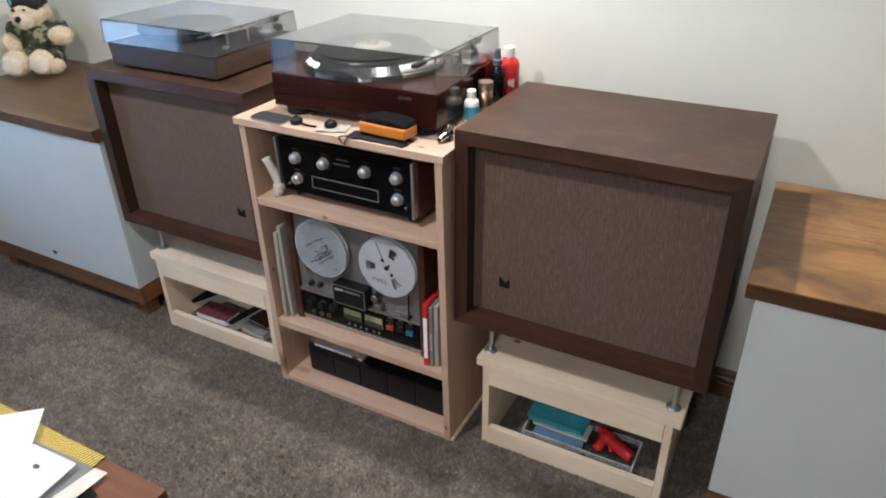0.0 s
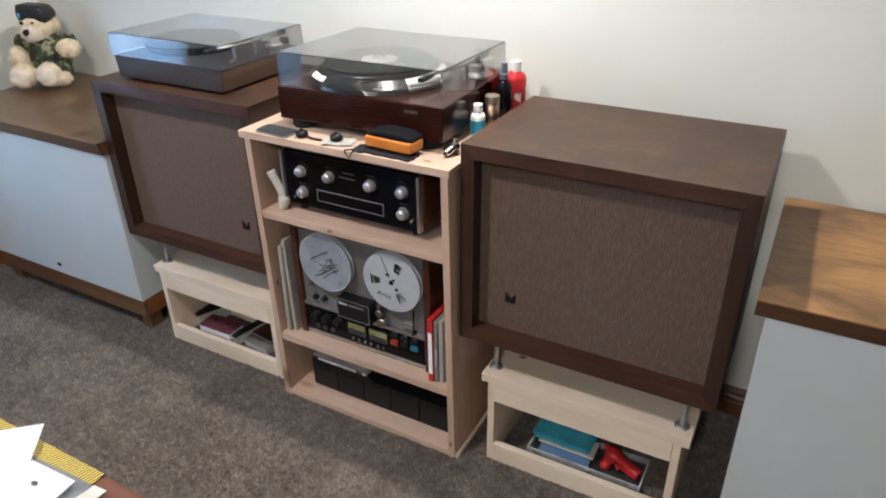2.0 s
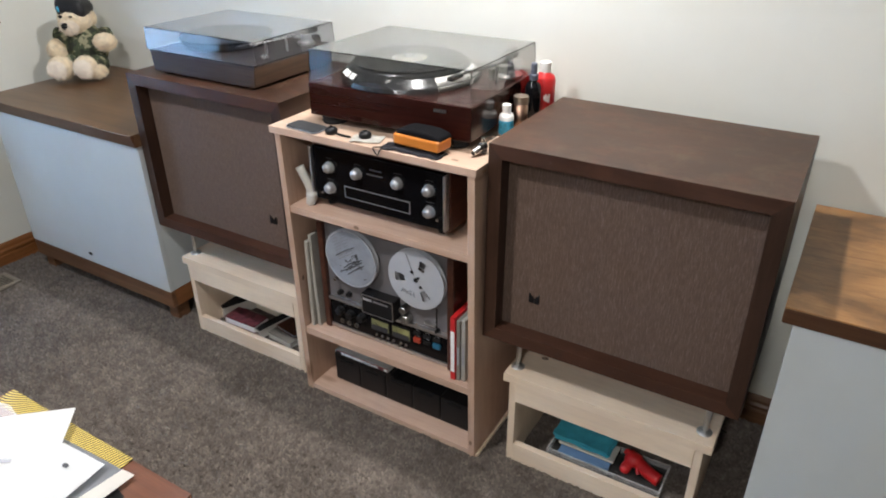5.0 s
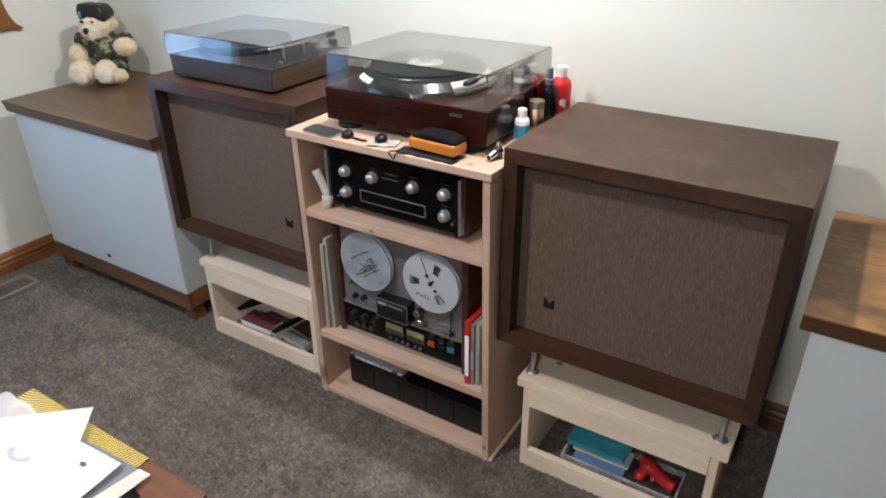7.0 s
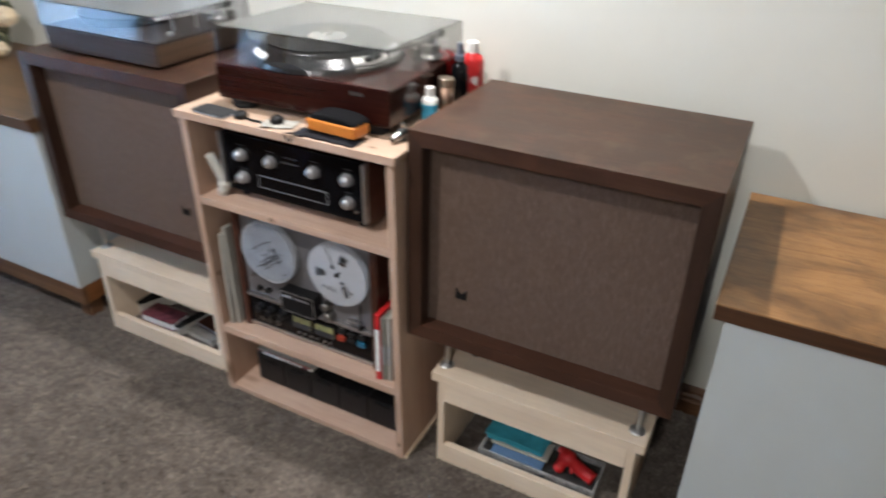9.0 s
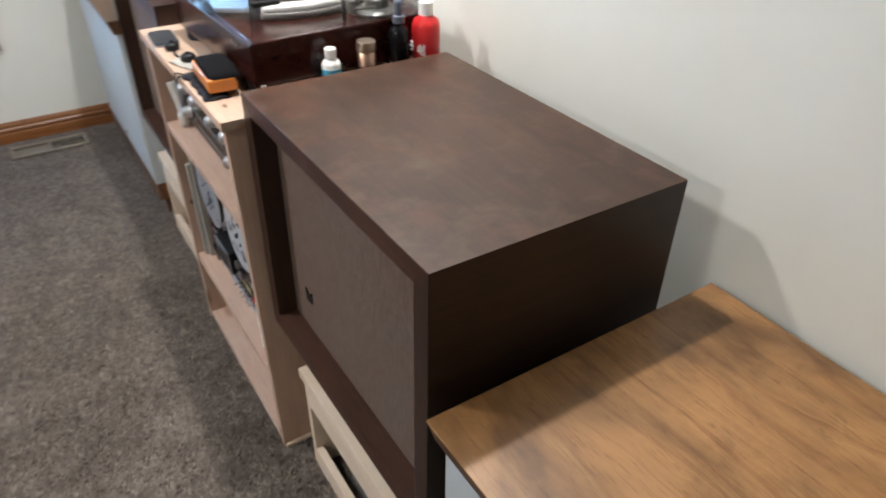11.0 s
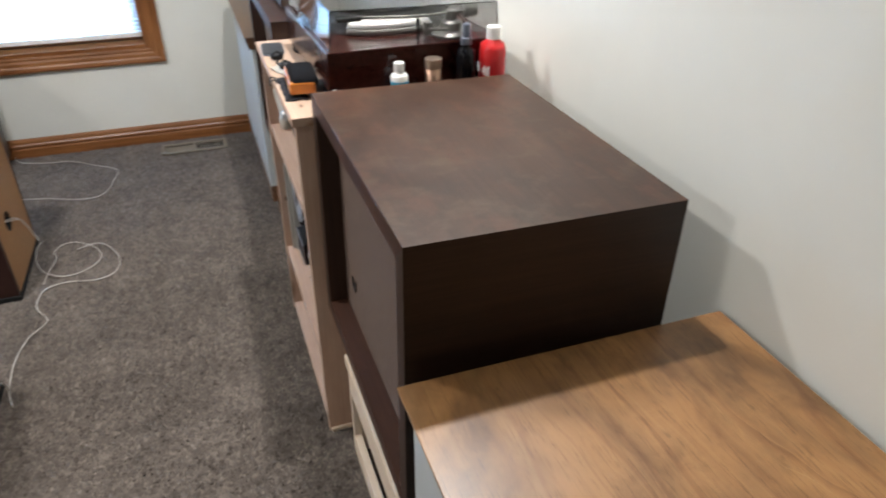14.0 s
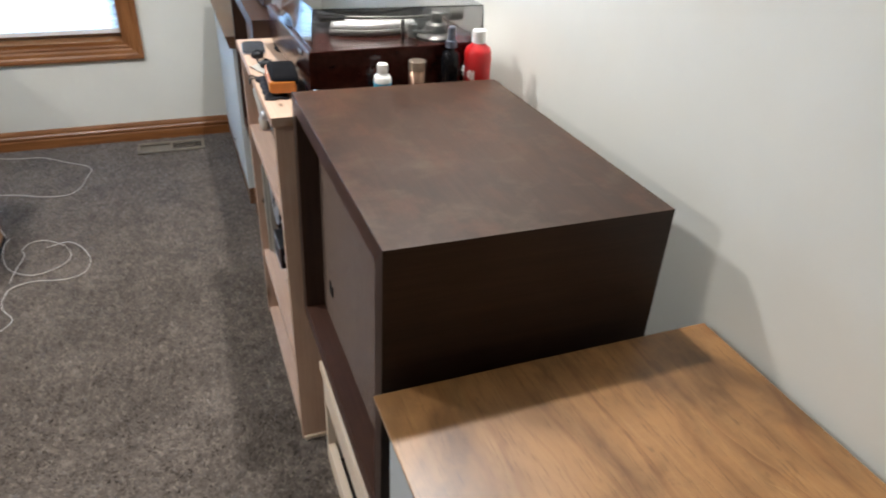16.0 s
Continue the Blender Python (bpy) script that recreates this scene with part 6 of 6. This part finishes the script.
solid("card_disc", lathe([(0, 0), (0.112, 0), (0.114, 0.002), (0.112, 0.006), (0, 0.006)], 56, Matrix.Translation((-1.895, 0.185, 0.6975))), M_CARDDISC, "round tan card disc on the white sheet", "disc", at=(-1.895, 0.185, 0.6975))

# film, papers and folder on the near cabinet
TZ = 0.6823
b = bmesh.new()
bmesh.ops.create_grid(b, x_segments=60, y_segments=6, size=0.5, matrix=Matrix.Translation((-1.016, 0.3245, TZ + 0.002)) @ Matrix.Diagonal((0.332, 0.036, 1, 1)))
for v in b.verts:
    v.co.z += 0.0025 * noise.noise(v.co * 26)
bmesh.ops.solidify(b, geom=b.faces[:], thickness=0.0012)
solid("striped_film", b, M_CAUTION, "yellow film with dark wavy stripes along the cabinet edge", "film", at=(-1.016, 0.3245, TZ))


def sheet(name, corners, lift, mat, label, curl=0.0, thick=0.0008):
    """A sheet of paper over four corners, with a curled edge."""
    b = bmesh.new()
    c = [Vector((p[0], p[1], p[2] if len(p) > 2 else TZ)) for p in corners]
    n = 14
    vs = [[b.verts.new((c[0] * (1 - u) + c[1] * u) * (1 - v) + (c[3] * (1 - u) + c[2] * u) * v + Vector((0, 0, lift + curl * u * u * (1 - v)))) for u in [i / n for i in range(n + 1)]] for v in [i / n for i in range(n + 1)]]
    for r, s in zip(vs, vs[1:]):
        for i in range(n):
            b.faces.new((r[i], r[i + 1], s[i + 1], s[i]))
    for v in b.verts:
        v.co.z += 0.0012 * noise.noise(v.co * 20)
    bmesh.ops.solidify(b, geom=b.faces[:], thickness=thick)
    bmesh.ops.recalc_face_normals(b, faces=b.faces)
    mid = (c[0] + c[1] + c[2] + c[3]) / 4
    return solid(name, b, mat, label, "paper", at=(mid.x, mid.y, TZ + lift))


sheet("card_folder", [(-1.10, 0.10), (-0.985, 0.312), (-0.842, 0.318), (-0.86, 0.10)], 0.004, M_GREYPAPER, "grey card folder under the white papers", thick=0.003)
sheet("envelope", [(-0.86, 0.13), (-0.838, 0.316), (-0.812, 0.318), (-0.818, 0.13)], 0.010, M_ENVELOPE, "off-white envelope lying by the folder", thick=0.003)
sheet("dark_card", [(-0.83, 0.12), (-0.818, 0.29), (-0.795, 0.285), (-0.79, 0.12)], 0.004, M_BLACK, "small dark card beside the envelope", thick=0.002)
p2 = sheet("paper_sheet", [(-1.01, 0.06), (-0.962, 0.301), (-0.864, 0.305), (-0.838, 0.06)], 0.0158, M_PAPER, "white paper sheet with a small dark spot", thick=0.0004)
p1 = sheet("paper_sheet", [(-1.04, 0.03, TZ), (-1.20, 0.205, TZ), (-1.019, 0.361, TZ + 0.005), (-0.865, 0.19, TZ)], 0.0135, M_PAPER, "white paper sheet curling over the cabinet edge", thick=0.0004)
part("ink_spot", lathe([(0, 0), (0.0048, 0), (0.0048, 0.0004), (0, 0.0004)], 18, Matrix.Translation((-0.914, 0.272, TZ + 0.0168)) @ Matrix.Diagonal((1.3, 0.8, 1, 1))), M_PENINK, p2)
mark = tube(spline([(-1.046, 0.233, TZ + 0.0170), (-1.034, 0.224, TZ + 0.0170), (-1.014, 0.225, TZ + 0.0170), (-0.998, 0.235, TZ + 0.0170)], 6), 0.0040, 6)
for v in mark.verts:
    v.co.z = TZ + 0.0155 + 0.10 * (v.co.z - TZ - 0.0170)
part("pen_mark", mark, M_GREYINK, p1)
b = bmesh.new()
bmesh.ops.create_grid(b, x_segments=28, y_segments=16, size=0.5, matrix=Matrix.Translation((-1.155, 0.262, TZ + 0.0085)) @ Matrix.Diagonal((0.10, 0.09, 1, 1)))
for v in b.verts:
    v.co += noise.noise_vector(v.co * 30) * 0.005
    v.co.z += 0.002 * noise.noise(v.co * 70)
bmesh.ops.solidify(b, geom=b.faces[:], thickness=0.0003)
solid("plastic_wrap", b, M_WRAP, "crumpled cloudy plastic wrap on the bare cabinet", "plastic wrap", at=(-1.155, 0.262, TZ)).visible_shadow = False

# ---- leather armchair under the window ----
chair = thing("leather_armchair", (-2.55, -0.27, 0), "dark brown padded leather armchair under the window", "armchair")


def cushion(x0, x1, y0, y1, z0, z1, r):
    b = box(x0, x1, y0, y1, z0, z1, r, seg=5)
    return roughen(b, 0.004, 9)


part("seat_base", cushion(-2.96, -2.16, -0.52, -0.04, 0.05, 0.30, 0.03), M_LEATHER, chair, smooth=True)
part("arm", cushion(-2.965, -2.15, -0.06, 0.125, 0.03, 0.655, 0.055), M_LEATHER, chair, "padded leather arm", smooth=True)
part("arm", cushion(-2.965, -2.15, -0.66, -0.50, 0.03, 0.655, 0.055), M_LEATHER, chair, "padded leather arm", smooth=True)
part("back_cushion", cushion(-2.97, -2.73, -0.53, 0.045, 0.60, 1.02, 0.06), M_LEATHER, chair, smooth=True)
part("back_frame", cushion(-2.96, -2.74, -0.50, -0.065, 0.20, 0.64, 0.04), M_LEATHER, chair, smooth=True)
part("seat_cushion", cushion(-2.72, -2.14, -0.495, -0.065, 0.29, 0.45, 0.05), M_LEATHER, chair, smooth=True)
for fx in (-2.90, -2.24):
    for fy in (-0.58, 0.04):
        part("foot", rod((fx, fy, 0.0), (fx, fy, 0.045), 0.02, 16, 0.026), M_BLACK, chair)

# ---- loose cables on the carpet ----
CZ = 0.013


def cable(points, label, r=0.0018):
    return solid("speaker_cable", tube(spline([(p[0], p[1], CZ + 0.003 * math.sin(7 * i)) for i, p in enumerate(points)], 8), r, 7), M_CABLE, label, "cable", smooth=True, at=(points[0][0], points[0][1], CZ))


cable([(-3.00, 0.11), (-2.92, 0.147), (-2.888, 0.202), (-2.865, 0.292), (-2.857, 0.379), (-2.779, 0.487), (-2.687, 0.596), (-2.561, 0.584), (-2.469, 0.567), (-2.406, 0.527), (-2.404, 0.442), (-2.454, 0.317), (-2.479, 0.218)], "ivory cable looped on the carpet by the armchair")
cable([(-1.726, 0.391), (-1.797, 0.398), (-1.90, 0.416), (-1.949, 0.404), (-2.004, 0.426), (-2.009, 0.479), (-1.944, 0.549), (-1.86, 0.572), (-1.794, 0.54), (-1.759, 0.482), (-1.764, 0.432), (-1.82, 0.375), (-1.91, 0.345), (-2.00, 0.335), (-2.06, 0.345)], "ivory cable coiled on the carpet by the bare cabinets")
cable([(-1.951, 0.484), (-1.97, 0.558), (-1.894, 0.616), (-1.798, 0.643), (-1.726, 0.626), (-1.70, 0.567), (-1.718, 0.466), (-1.695, 0.401), (-1.642, 0.385), (-1.567, 0.389), (-1.48, 0.43), (-1.40, 0.385), (-1.292, 0.362), (-1.198, 0.362), (-1.144, 0.366), (-1.078, 0.385)], "ivory cable winding over the carpet to the bare cabinet")
end = solid("speaker_cable", tube(spline([(-1.150, 0.366, 0.016), (-1.125, 0.372, 0.055), (-1.085, 0.378, 0.096), (-1.035, 0.376, 0.116), (-1.000, 0.372, 0.118), (-0.985, 0.371, 0.108)], 8), 0.0016, 7), M_CABLE, "bare end of ivory cable bent up beside the cabinet", "cable", smooth=True, at=(-1.150, 0.366, 0.013))
for i, (bx, by) in enumerate(((-0.45, 1.70), (-0.9, 1.755))):
    cable([(bx - 0.4, by + 0.03), (bx - 0.2, by + 0.05), (bx, by), (bx + 0.2, by + 0.04), (bx + 0.36, by - 0.02)], "black lead trailing behind the rack").data.materials[0] = M_BLACK


# ---- carpet pile ----
def carpet_pile(x0, x1, y0, y1, step, seed):
    """Leaning three-sided tufts, thicker and thinner in drifts."""
    rs = np.random.RandomState(seed)
    gx, gy = np.meshgrid(np.arange(x0, x1, step), np.arange(y0, y1, step))
    gx = gx.ravel() + rs.uniform(-0.5, 0.5, gx.size) * step
    gy = gy.ravel() + rs.uniform(-0.5, 0.5, gy.size) * step
    keep = ~((gx > -2.932) & (gx < -2.793) & (gy > 0.793) & (gy < 1.127))
    gx, gy = gx[keep], gy[keep]
    n = gx.size
    ang = rs.uniform(0, 2 * np.pi, n)
    h = 0.0095 * rs.uniform(0.65, 1.1, n) * (1 + 0.12 * np.sin(gx * 9 + 2 * np.sin(gy * 7)))
    lean_x, lean_y = rs.normal(0, 0.0062, n), rs.normal(0, 0.0062, n)
    rad = step * rs.uniform(1.0, 1.5, n)
    co = np.zeros((n, 4, 3))
    for k in range(3):
        a = ang + k * 2 * np.pi / 3
        co[:, k, 0], co[:, k, 1], co[:, k, 2] = gx + rad * np.cos(a), gy + rad * np.sin(a), -0.0045
    co[:, 3, 0], co[:, 3, 1], co[:, 3, 2] = gx + lean_x, gy + lean_y, h
    base = (np.arange(n) * 4)[:, None]
    tri = np.concatenate([base + np.array([[0, 1, 3]]), base + np.array([[1, 2, 3]]), base + np.array([[2, 0, 3]])])
    me = bpy.data.meshes.new("carpet_pile")
    me.vertices.add(n * 4)
    me.vertices.foreach_set("co", co.ravel())
    me.loops.add(tri.size)
    me.loops.foreach_set("vertex_index", tri.ravel().astype(np.int32))
    me.polygons.add(len(tri))
    me.polygons.foreach_set("loop_start", np.arange(0, tri.size, 3, dtype=np.int32))
    me.update(calc_edges=True)
    me.validate()
    me.materials.append(M_YARN)
    ob = new("carpet_pile", me)
    return tagged(ob, "grey-brown cut carpet pile with darker and lighter flecks", "carpet", kind="stuff")


carpet_pile(-3.0, 0.10, -0.15, 1.78, 0.0066, 11)
